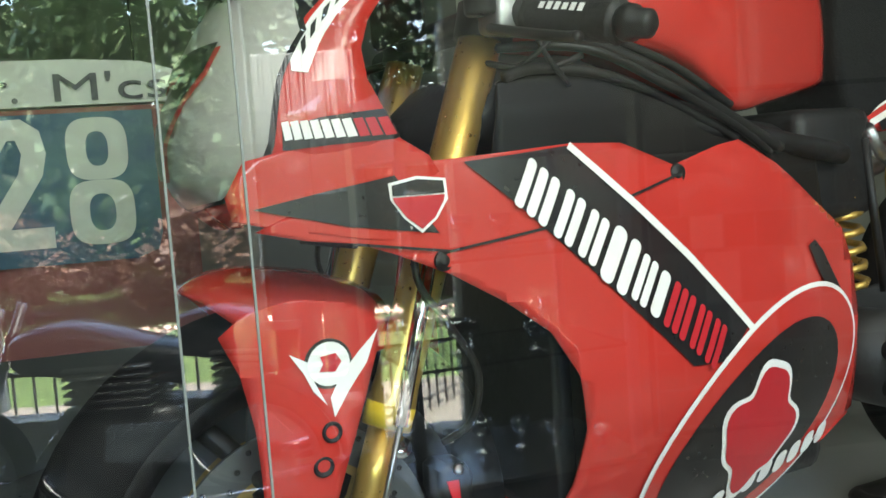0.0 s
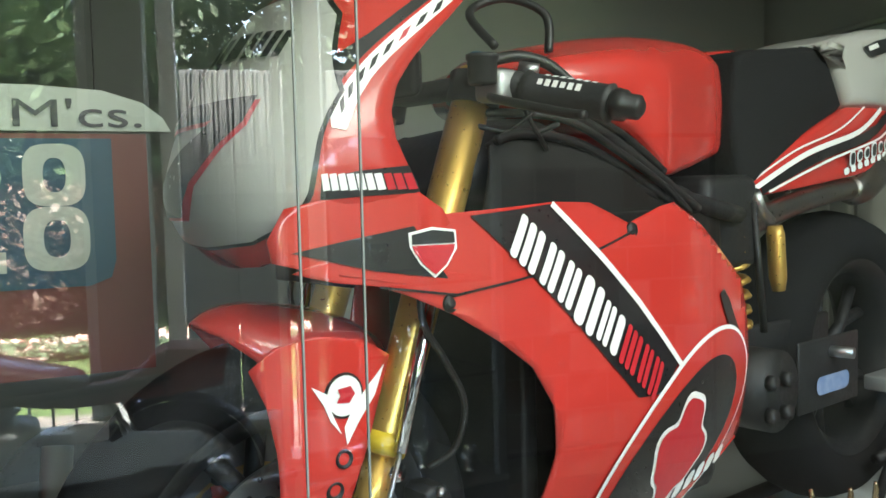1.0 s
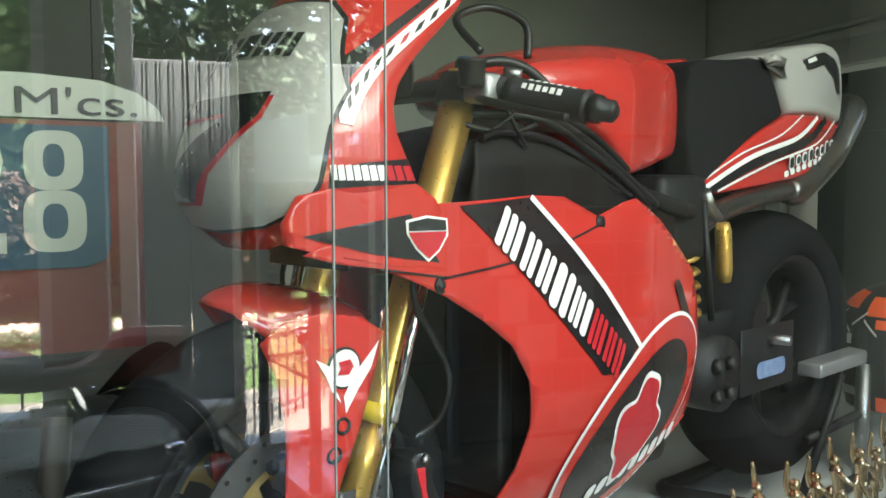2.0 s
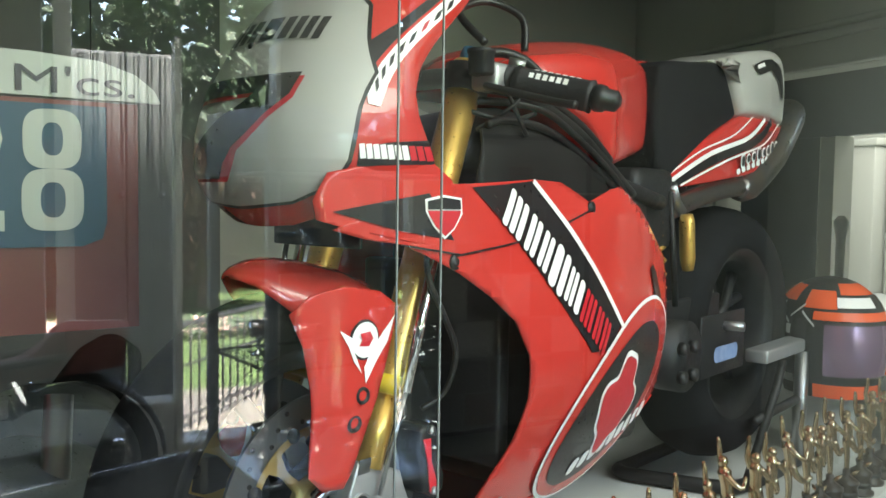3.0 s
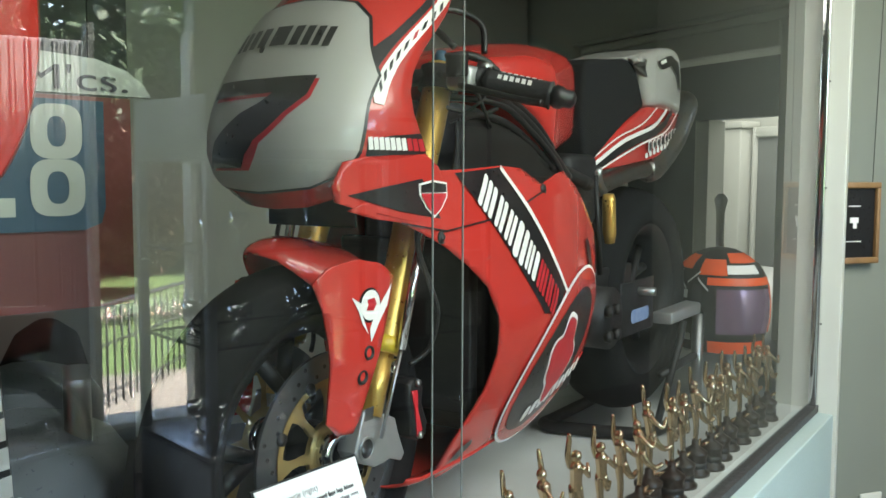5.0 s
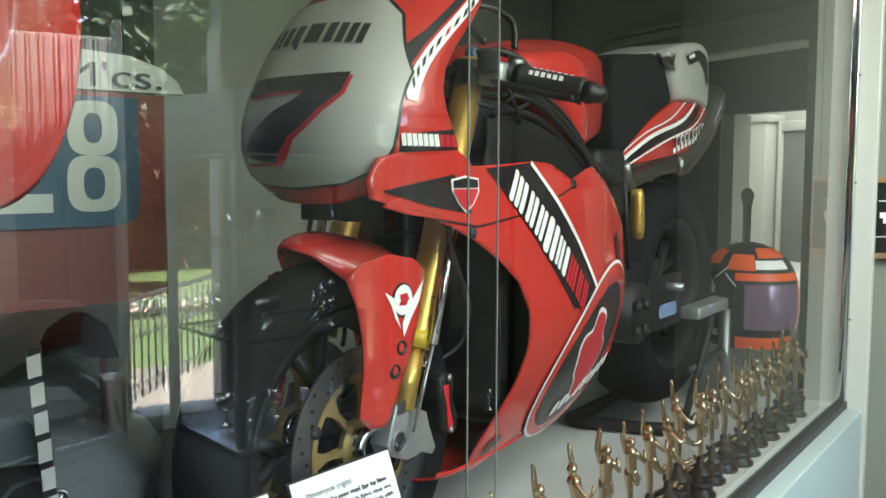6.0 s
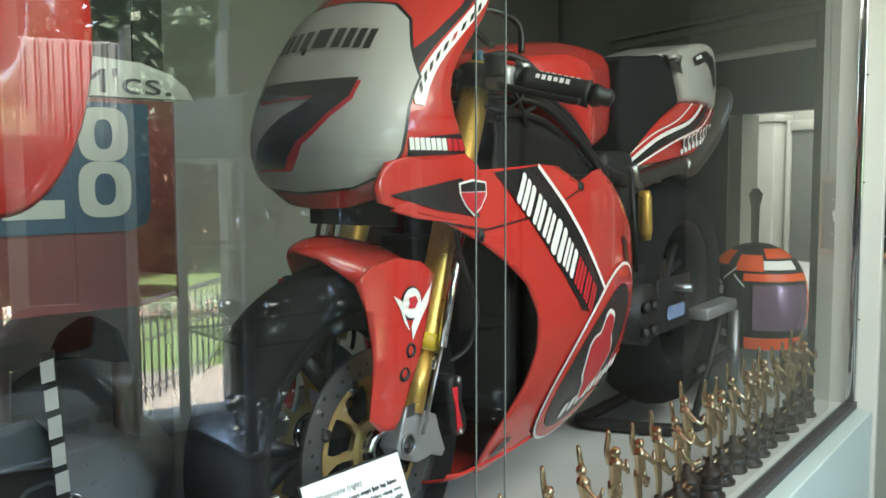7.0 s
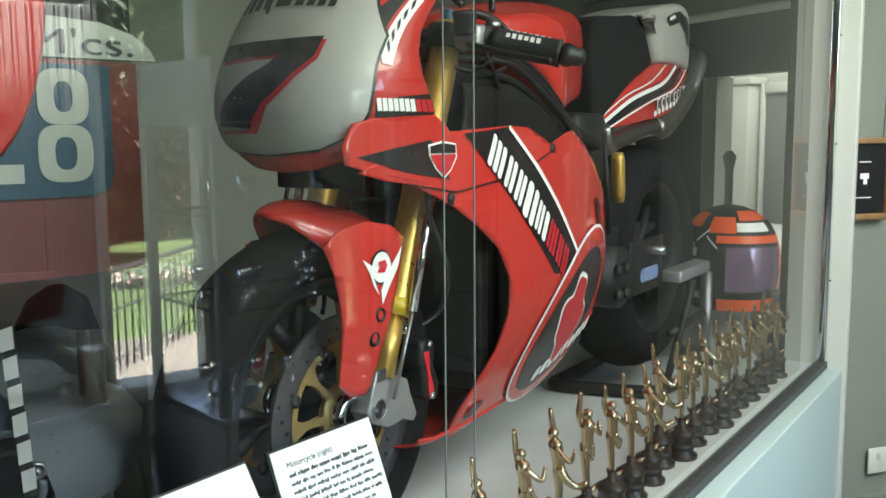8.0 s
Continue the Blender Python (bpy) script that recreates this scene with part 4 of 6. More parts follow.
    for a_, k0, k1, n_ in ((-62, 0.10, 0.84, 7), (-18, 0.14, 0.88, 7), (26, 0.12, 0.74, 6)):
        nrm = Matrix.Rotation(radians(a_ * sgn), 3, axis) @ out
        tan = axis.cross(nrm)
        for i in range(n_):
            c = g0.lerp(g1, k0 + (k1 - k0) * (i + 0.5) / n_) + nrm * 0.0229
            hl, hw_ = 0.0039, 0.0052 if i % 3 else 0.0044
            bm = bmesh.new()
            bm.faces.new([bm.verts.new(c + axis * hl * u_ + tan * hw_ * v_ - nrm * 0.0004 * abs(v_)) for u_, v_ in ((-1, -1), (0.8, -1), (1, 1), (-0.8, 1))])
            part("grip_mark", bm, VINYL, bar, sm=False)
part("steering_top", box(-0.30, -0.13, 0.90, -0.235, 0.13, 0.925, 0.01), DARKM, bike, "black top yoke")
part("yoke_cap", lathe([(0, 0.925), (0.013, 0.925), (0.013, 0.948), (0.008, 0.958), (0, 0.958)], 20, axis="Z", centre=B(0.272, 0.103, 0)), SIGNB, bike, "blue fork adjuster")
part("dash", box(-0.21, -0.07, 0.90, -0.19, 0.07, 0.965, 0.012), DARKM, bike, "black instrument pod")
part("clutch_hose", tube([B(0.29, 0.12, 0.965), B(0.30, 0.06, 1.02), B(0.36, 0.07, 1.045), B(0.40, 0.11, 1.02), B(0.395, 0.12, 0.965)], 0.0065, 8, 6), HOSE, bike, "black hose looping over the yoke")
part("loom", tube([B(0.29, 0.10, 0.945), B(0.33, 0.12, 0.955), B(0.37, 0.14, 0.945), B(0.40, 0.155, 0.92)], 0.008, 8, 6), HOSE, bike)
for pts_, rad in ((((0.25, 0.13, 0.895), (0.33, 0.165, 0.885), (0.45, 0.178, 0.845), (0.58, 0.172, 0.785), (0.70, 0.155, 0.735)), 0.009),
                  (((0.26, 0.12, 0.875), (0.36, 0.172, 0.868), (0.47, 0.180, 0.825), (0.60, 0.172, 0.768), (0.68, 0.155, 0.73)), 0.006),
                  (((0.30, 0.15, 0.90), (0.40, 0.172, 0.878), (0.50, 0.172, 0.845), (0.60, 0.165, 0.795)), 0.006),
                  (((0.24, 0.12, 0.86), (0.30, 0.160, 0.845), (0.36, 0.168, 0.86)), 0.004),
                  (((0.26, 0.13, 0.83), (0.30, 0.165, 0.865), (0.33, 0.168, 0.89)), 0.003),
                  (((0.34, 0.166, 0.825), (0.31, 0.168, 0.858), (0.30, 0.160, 0.885)), 0.0035)):
    part("cable", tube([B(*q) for q in pts_], rad, 8, 6), HOSE, bike, "black cable")
part("brake_reservoir", lathe([(0, 0), (0.017, 0), (0.019, 0.004), (0.019, 0.030), (0.021, 0.032), (0.021, 0.038), (0, 0.038)], 20, axis="Z", centre=B(0.225, 0.165, 0.905)), DARKM, bike, "small dark fluid reservoir")
part("lever_bracket", box(-0.275, 0.135, 0.885, -0.235, 0.185, 0.925, 0.008), ALU, bike, "cast alloy lever bracket")
part("bar_switch", tube([B(0.268, 0.150, 0.912), B(0.2735, 0.188, 0.9015)], 0.020, 16), DARKM, bike, "black switch housing")
part("cable_banjo", tube([B(0.285, 0.17, 0.93), B(0.30, 0.19, 0.925)], 0.009, 12), STEEL, bike, "steel hose fitting")
part("frame_rail", tube([B(0.28, 0.07, 0.84), B(0.50, 0.15, 0.78), B(0.86, 0.13, 0.72)], 0.016, 12, 5), DARKM, bike, "dark frame tube")
part("frame_rail", tube([B(0.28, -0.07, 0.84), B(0.50, -0.15, 0.78), B(0.86, -0.13, 0.72)], 0.016, 12, 5), DARKM, bike, "dark frame tube")
# tank marks and lower skirt
def tank_fn(x, r):
    rr = [q[0] for q in TANK]
    zt, wt = (lerp_tab(r, rr, [q[i] for q in TANK]) for i in (1, 2))
    return B(r, x, zt + 0.004 - 0.016 * (abs(x) / wt) ** 3)


tank = [o for o in bike.children if o.name.startswith("tank")][0]
for row, (r0, r1, x0, n_) in enumerate(((0.60, 0.635, 0.015, 5), (0.645, 0.675, 0.03, 4), (0.685, 0.71, 0.025, 5))):
    for i in range(n_):
        x = x0 + 0.016 * i
        part("tank_mark", sheet(tank_fn, [(x, r0), (x + 0.012, r0), (x + 0.012, r1), (x, r1)], -0.002, 0.01), VINYL, tank, "pale decal bar")
part("tank_mark", sheet(tank_fn, [(0.02, 0.59), (0.105, 0.59), (0.105, 0.597), (0.02, 0.597)], -0.002, 0.01), BLACKV, tank, "dark decal line")
# tail: red flanks with stripes
cowl = [o for o in bike.children if o.name.startswith("tail_cowl")][0]
flank = [o for o in bike.children if o.name.startswith("tail_flank")][0]
for sgn in (1, -1):
    def tfn(r, z, sgn=sgn):
        return B(r, sgn * 0.106 * tail_taper(r), z)

    def wfn(r, z, sgn=sgn):
        return B(r, sgn * 0.108 * tail_taper(r), z)
    o = 0.002 * sgn
    p1 = smooth_line([(0.985, 0.782), (1.12, 0.838), (1.28, 0.882), (1.385, 0.932)], 6)
    p2 = smooth_line([(0.985, 0.764), (1.16, 0.832), (1.36, 0.878), (1.462, 0.931)], 6)
    p3 = smooth_line([(1.03, 0.757), (1.225, 0.815), (1.46, 0.868), (1.575, 0.928)], 6)
    pm_ = [((u[0] + v[0]) / 2, (u[1] + v[1]) / 2) for u, v in zip(p2, p3)]
    for pts, wd_, mt, nm in ((pm_, 0.020, BLACKV, "black"), (p1, 0.004, VINYL, "white"), (p2, 0.011, VINYL, "white"), (p3, 0.005, VINYL, "white")):
        part("tail_stripe", sheet(tfn, band(pts, wd_), o * (1.6 if mt is VINYL else 1.1), 0.02), mt, flank, nm + " stripe")
    for i in range(8):
        h_ = 0.026 if i % 3 else 0.034
        part("tail_mark", sheet(tfn, capsule(1.335 + 0.032 * i, 0.821 + 0.0066 * i, 0.026, h_, 12, slant=0.25), o * 1.1, 0.012), VINYL, flank, "pale edge of a decal bar")
        part("tail_mark", sheet(tfn, capsule(1.335 + 0.032 * i, 0.821 + 0.0066 * i, 0.018, h_ - 0.009, 12, slant=0.25), o * 1.7, 0.012), BLACKV, flank, "dark decal bar")
        part("tail_mark", sheet(tfn, capsule(1.310 + 0.029 * i, 0.795 + 0.006 * i, 0.021, 0.014, 12), o * 1.1, 0.012), VINYL, flank, "pale decal bar")
    part("tail_number", sheet(wfn, [(1.377, 1.057), (1.44, 1.076), (1.493, 1.086), (1.56, 1.078), (1.60, 1.055), (1.625, 0.998), (1.597, 0.995), (1.565, 1.035), (1.50, 1.058), (1.415, 1.038)], o, 0.012), BLACKV, cowl, "black racing number")
part("number_mark", sheet(lambda r, z: B(r, 0.108 * tail_taper(r), z), [(1.40, 1.050), (1.445, 1.062), (1.435, 1.070), (1.395, 1.059)], 0.004, 0.012), VINYL, cowl, "small pale mark")
# exhaust, shock, swingarm, rear details
part("exhaust_pipe", tube([B(0.93, 0.09, 0.69), B(1.04, 0.09, 0.716), B(1.234, 0.088, 0.748), B(1.40, 0.082, 0.760)], 0.023, 18, 5), TITAN, bike, "heat-blued exhaust pipe")
for sgn in (1, -1):
    part("silencer", tube([B(1.36, 0.082 * sgn, 0.757), B(1.42, 0.08 * sgn, 0.766), B(1.60, 0.068 * sgn, 0.85), B(1.74, 0.06 * sgn, 0.955), B(1.77, 0.058 * sgn, 0.98)], (0.026, 0.042, 0.050, 0.050, 0.040), 22, 3), TITAN, bike, "heat-stained silencer under the tail")
shock = part("shock_body", tube([B(0.975, 0.135, 0.695), B(0.977, 0.135, 0.68), B(0.985, 0.135, 0.60), B(0.988, 0.135, 0.575)], (0.013, 0.0165, 0.0165, 0.012), 16), GOLD, bike, "gold shock reservoir")
bm = bmesh.new()
tube([B(0.90 + 0.02 * i / 48, 0.085 + 0.03 * math.cos(i * 0.8), 0.68 - 0.17 * i / 48 + 0.0) + Vector((0.03 * math.sin(i * 0.8), 0, 0)) for i in range(49)], 0.006, 6, bm=bm)
part("shock_spring", bm, GOLD, bike, "gold coil spring")
part("subframe_strut", tube([B(0.925, 0.12, 0.74), B(0.955, 0.125, 0.50)], 0.007, 10), DARKM, bike)
part("subframe_bracket", tube([B(0.93, 0.12, 0.755), B(0.97, 0.11, 0.72), B(1.0, 0.11, 0.70)], 0.013, 10), STEEL, bike)
part("side_cover", box(-0.95, -0.12, 0.62, -0.78, 0.12, 0.79, 0.02), DARKM, bike, "black side cover")
part("swingarm", box(-1.42, -0.13, 0.34, -0.90, -0.085, 0.42, 0.012), ALU, bike, "alloy swingarm")
part("swingarm_hub", tube([B(1.42, -0.16, 0.385), B(1.42, 0.06, 0.385)], 0.035, 20), ALU, bike)
part("chain_guard", box(-1.30, 0.06, 0.42, -0.95, 0.075, 0.50, 0.006), DARKM, bike)
part("gear_case", tube([B(0.93, 0.05, 0.40), B(0.93, 0.165, 0.40)], 0.075, 24), DARKM, bike, "black sprocket cover")
for i in range(4):
    part("case_bolt", lathe([(0, 0.165), (0.014, 0.165), (0.014, 0.18), (0, 0.18)], 14, centre=B(0.90 + 0.05 * (i % 2), 0, 0.36 + 0.06 * (i // 2))), DARKM, bike)
part("footrest", tube([B(1.16, 0.12, 0.44), B(1.17, 0.19, 0.44)], 0.011, 12), STEEL, bike, "alloy footrest")
part("heel_guard", box(-1.28, 0.140, 0.33, -1.04, 0.147, 0.47, 0.004), DARKM, bike, "carbon heel guard")
part("side_sticker", sheet(lambda r, z: B(r, 0.15, z), capsule(1.165, 0.378, 0.13, 0.036), 0.001, 0.02), BLUEV, bike, "blue and white sticker with a red edge")
# plain emblem shape in place of the printed figure
lp = [o for o in bike.children if o.name == "side_fairing"][0]
fnl = side(1)
blob = [(0.60 + (0.088 + 0.012 * math.cos(4 * t + 0.8) + 0.006 * math.cos(7 * t)) * math.cos(t) * 0.85, 0.366 + (0.088 + 0.012 * math.cos(4 * t + 0.8) + 0.006 * math.cos(7 * t)) * math.sin(t)) for t in (2 * math.pi * i / 60 for i in range(60))]
part("emblem_shape", sheet(fnl, blob, 0.0102, 0.012), VINYL, lp, "white outline of the emblem's plain shape")
part("emblem_shape", sheet(fnl, scaled(blob, 0.90, 0.60, 0.362), 0.0112, 0.012), REDV, lp, "red plain emblem shape")
for i in range(9):
    part("belly_mark", sheet(fnl, capsule(0.52 + i * 0.03, 0.262 + 0.0075 * i, 0.024, 0.03, 14, slant=0.3), 0.011, 0.012), VINYL, lp, "pale decal bar")
# plain bars along the nose decals and the plate's upper edge
for sgn in (1, -1):
    for i in range(10):
        u = 0.675 + 0.034 * i
        part("decal_bar", nose_sheet([(sgn * (u + a), z) for a, z in ((-0.014, 0.776), (0.014, 0.777), (0.014, 0.795), (-0.014, 0.794))], 0.0042 * NS, 0.02), VINYL if i < 7 else REDV, nose, "decal bar")
    for i in range(9):
        k = (i + 0.5) / 9
        cu_, cz = lerp_tab(k, (0, 1), (0.765, 0.955)), lerp_tab(k, (0, 0.5, 1), (0.862, 0.938, 1.022))
        part("decal_bar", nose_sheet([(sgn * (cu_ + a), cz + b) for a, b in ((-0.014, 0.003), (0.003, -0.011), (0.014, -0.003), (-0.003, 0.011))], 0.0046 * NS, 0.02), BLACKV if i != 5 else REDV, nose, "decal bar")
for i in range(9):
    u = -0.30 + 0.075 * i
    part("plate_mark", nose_sheet([(u + a, z - abs(u) * 0.02) for a, z in ((-0.026, 0.932), (0.026, 0.932), (0.026, 0.964), (-0.026, 0.964))], 0.0085 * NS, 0.02), BLACKV, nose, "dark decal bar")
part("plate_rivet", lathe([(0, 0.003), (0.006, 0.003), (0.006, -0.003), (0, -0.003)], 12, centre=nose_pt(-0.06, 0.93) + Vector((0.005, 0, 0))), DARKM, nose)

# ---- paddock stand ----
stand = empty("paddock_stand", Matrix.Translation(P0) @ Matrix.Rotation(radians(HEADING), 4, "Z"), "steel paddock stand lifting the rear wheel", "stand")
part("post", tube([B(1.655, 0.155, 0.012), B(1.668, 0.153, 0.318)], 0.0185, 18), STEEL, stand, "bare steel upright tube")
part("post", tube([B(1.655, -0.155, 0.012), B(1.668, -0.153, 0.318)], 0.0185, 18), STEEL, stand, "bare steel upright tube")
part("base_tube", tube([B(1.655, 0.155, 0.022), B(1.45, 0.15, 0.022), B(1.33, 0.13, 0.022), B(1.29, 0.10, 0.022), B(1.25, -0.02, 0.022), B(1.23, -0.15, 0.022), B(1.33, -0.16, 0.022), B(1.655, -0.155, 0.022)], 0.0175, 14, 5), DARKM, stand, "dark base tube")
part("brace", tube([B(1.34, 0.14, 0.03), B(1.50, 0.15, 0.25), B(1.53, 0.15, 0.31)], 0.011, 10), DARKM, stand, "dark slanting brace")
part("cross_bar", tube([B(1.40, 0.13, 0.17), B(1.655, 0.15, 0.19)], 0.012, 10), DARKM, stand)
for sgn in (1, -1):
    part("cradle", box(-1.72, 0.13 * sgn - 0.03, 0.318, -1.40, 0.13 * sgn + 0.03, 0.352, 0.006), ALU, stand, "flat support bracket")
    part("castor", lathe([(0, -0.012), (0.02, -0.012), (0.02, 0.012), (0, 0.012)], 16, centre=B(1.69, 0.155 * sgn, 0.02)), RUBBER, stand)

# ---- race board with number ----
board = empty("race_board", Matrix.Translation((-0.528, 1.42, 0)) @ Matrix.Rotation(radians(15), 4, "Z") @ Matrix.Translation((0.528, 0, 0)), "painted race board with white number on blue and red", "sign")
bx = [(-0.92, 1.16), (-0.40, 1.16), (-0.40, 1.50), (-0.346, 1.502), (-0.362, 1.53), (-0.40, 1.555), (-0.46, 1.570), (-0.56, 1.575), (-0.92, 1.575)]


def yplate(poly, y, thick):
    bm = bmesh.new()
    f = bm.faces.new([bm.verts.new((x, y, z)) for x, z in poly])
    r = bmesh.ops.extrude_face_region(bm, geom=[f])
    for v in [g for g in r["geom"] if isinstance(g, bmesh.types.BMVert)]:
        v.co.y += thick
    bmesh.ops.recalc_face_normals(bm, faces=bm.faces)
    return bm


part("backing", yplate([(-0.92, 1.12), (-0.385, 1.12), (-0.385, 1.502), (-0.92, 1.502)], 0.004, 0.012), SIGNR, board, "red backing board", sm=False)
part("class_panel", yplate([(-0.92, 1.506), (-0.346, 1.506), (-0.358, 1.528), (-0.39, 1.552), (-0.45, 1.570), (-0.55, 1.576), (-0.92, 1.577)], 0.0, 0.012), SIGNW, board, "off-white arched panel with black letters", sm=False)
c = 0.04
part("number_field", yplate([(-0.92, 1.262), (-0.44 - c, 1.262), (-0.448, 1.262 + 0.012), (-0.44, 1.262 + c), (-0.44, 1.494), (-0.92, 1.494)], -0.004, 0.007), SIGNB, board, "dark blue number field", sm=False)


def words(txt, x0, x1, z0, z1, y, material, name, label, parent):
    """Words fitted between two sides, a base line and a cap line, upright and facing -y."""
    bm = text_mesh(txt, 1.0)
    xs, zs = [v.co.x for v in bm.verts], [v.co.y for v in bm.verts]
    top = max(zs)
    for v in bm.verts:
        v.co = Vector((x0 + (v.co.x - min(xs)) / (max(xs) - min(xs)) * (x1 - x0), y, z0 + v.co.y / top * (z1 - z0)))
    return part(name, bm, material, parent, label, sm=False)


words("M'cs.", -0.580, -0.392, 1.512, 1.556, -0.003, INK, "class_letters", "black class letters", board)
words("r.", -0.668, -0.632, 1.512, 1.545, -0.003, INK, "class_letters", "black class letters", board)


def digit8(cx, cz, w, h, y, parent):
    bm = bmesh.new()
    t = w * 0.30
    for part_i, (zc, hh, ww) in enumerate(((cz + h * 0.255, h * 0.49, w * 0.94), (cz - h * 0.245, h * 0.51, w))):
        n = 36
        o = [(cx + ww / 2 * math.copysign(abs(math.cos(a)) ** 0.62, math.cos(a)), zc + hh / 2 * math.copysign(abs(math.sin(a)) ** 0.62, math.sin(a))) for a in (2 * math.pi * i / n for i in range(n))]
        q = [(cx + (ww / 2 - t) * math.copysign(abs(math.cos(a)) ** 0.8, math.cos(a)), zc + (hh / 2 - t * 0.75) * math.copysign(abs(math.sin(a)) ** 0.8, math.sin(a))) for a in (2 * math.pi * i / n for i in range(n))]
        yy = y - 0.0006 * part_i
        vo, vi = [bm.verts.new((a, yy, b)) for a, b in o], [bm.verts.new((a, yy, b)) for a, b in q]
        for i in range(n):
            j = (i + 1) % n
            bm.faces.new((vo[i], vo[j], vi[j], vi[i]))
    return part("number", bm, SIGNW, parent, "white figure eight", sm=False)


digit8(-0.526, 1.387, 0.096, 0.197, -0.0062, board)
two = [(-0.705, 1.44), (-0.70, 1.468), (-0.676, 1.488), (-0.64, 1.489), (-0.615, 1.47), (-0.608, 1.435), (-0.616, 1.40), (-0.668, 1.32), (-0.607, 1.32), (-0.607, 1.287), (-0.710, 1.287), (-0.710, 1.315), (-0.65, 1.405), (-0.643, 1.435), (-0.65, 1.457), (-0.662, 1.457), (-0.672, 1.44)]
two = [(x + 0.008, z * 0.985 + 0.021) for x, z in two]
part("number", yplate(two, -0.006, 0.001), SIGNW, board, "white figure two", sm=False)
for x in (-0.86, -0.46):
    part("hanging_wire", tube([(x, 0.01, 1.57), (x, 0.01, 2.62)], 0.0015, 6), HOSE, board)
ringb = empty("round_fairing", pose(-0.712, 0.90, 1.545) @ Matrix.Diagonal((1, 1, 2.0, 1)), "red rounded race fairing panel with dark screen", "fairing")
rp = [(0.0, -0.03), (0.04, -0.029), (0.07, -0.024), (0.098, -0.014), (0.112, -0.004), (0.116, 0.006), (0.112, 0.01), (0.0, 0.018)]
part("shell", lathe(rp, 56), RED, ringb, "red rounded shell")
part("screen", lathe([(0.0, -0.05), (0.035, -0.047), (0.065, -0.035), (0.076, -0.02), (0.0, -0.015)], 40, centre=(-0.036, 0, 0.078)), DARKM, ringb, "dark screen")
part("hanging_wire", tube([(0, 0.01, 0.11), (0, 0.01, 0.535)], 0.0015, 6), HOSE, ringb)

# ---- glass cabinet with trophies ----
CA, CB = Vector((1.704, -0.883, 0)), Vector((1.4245, -0.476, 0))
cd = (CB - CA).normalized()
W1 = (CB - CA).length
cab = empty("display_cabinet", Matrix.Translation(CA) @ Matrix.Rotation(math.atan2(-cd.x, cd.y), 4, "Z"), "tall grey-framed glass cabinet with two glass shelves", "cabinet")
CW, CD, CZ0, CZ1 = 0.72, W1, 0.44, 1.62
for x in (0, CW):
    for y in (0, CD):
        part("post", box(x - 0.016, y - 0.016, CZ0, x + 0.016, y + 0.016, CZ1, 0.003), FRAMEG, cab)
part("base", box(-0.016, -0.016, 0.0, CW + 0.016, CD + 0.016, CZ0 - 0.02, 0.004), CABG, cab, "grey panelled base")
part("base_edge", box(-0.022, -0.022, CZ0 - 0.018, CW + 0.022, CD + 0.022, CZ0, 0.003), STEEL, cab, "bright base edging")
part("header", box(-0.016, -0.016, CZ1 - 0.20, CW + 0.016, CD + 0.016, CZ1, 0.004), CABG, cab, "grey header panel")
part("header_edge", box(-0.02, -0.02, CZ1 - 0.215, CW + 0.02, CD + 0.02, CZ1 - 0.202, 0.003), FRAMEG, cab)
for z in (0.79, 1.105):
    bm = bmesh.new()
    bm.faces.new([bm.verts.new(q) for q in ((0.004, 0.004, z), (CW - 0.004, 0.004, z), (CW - 0.004, CD - 0.004, z), (0.004, CD - 0.004, z))])
    shelf = part("shelf", bm, GLASS2, cab, "clear glass shelf", sm=False)
    shelf.visible_shadow = False
    for e in ((0.004, 0.0, CW - 0.004, 0.0035), (0.004, CD - 0.0035, CW - 0.004, CD), (0.0, 0.004, 0.0035, CD - 0.004), (CW - 0.0035, 0.004, CW, CD - 0.004)):
        part("shelf_edge", box(e[0], e[1], z - 0.0045, e[2], e[3], z + 0.0045), IRON, shelf, "dark shelf edge", sm=False)
for x0, y0, x1, y1 in ((0.016, CD, CW - 0.016, CD),):
    bm = bmesh.new()
    bm.faces.new([bm.verts.new(p) for p in ((x0, y0, CZ0), (x1, y1, CZ0), (x1, y1, CZ1 - 0.2), (x0, y0, CZ1 - 0.2))])
    part("pane", bm, GLASS2, cab, sm=False).visible_shadow = False
cup_m = [(0, 0), (0.024, 0), (0.022, 0.006), (0.006, 0.012), (0.005, 0.04), (0.012, 0.048), (0.030, 0.06), (0.034, 0.10), (0.030, 0.10), (0.026, 0.062), (0, 0.055)]
cupbm = lathe(cup_m, 18, axis="Z")
smooth(cupbm)
cup_me = bpy.data.meshes.new("silver_cup")
cupbm.to_mesh(cup_me)
cupbm.free()
cup_me.materials.append(CHROME)
for z in (CZ0, 0.794, 1.109):
    for i in range(6):
        ob = new("silver_cup", cup_me)
        s = random.uniform(0.7, 1.25)
        ob.matrix_basis = cab.matrix_basis @ Matrix.Translation((0.08 + i * 0.11 + random.uniform(-0.02, 0.02), random.uniform(0.08, CD - 0.08), z + 0.0005)) @ Matrix.Scale(s, 4)
        tagged(ob, "small silver prize cup standing in the glass cabinet", "cup", "cups in the cabinet")

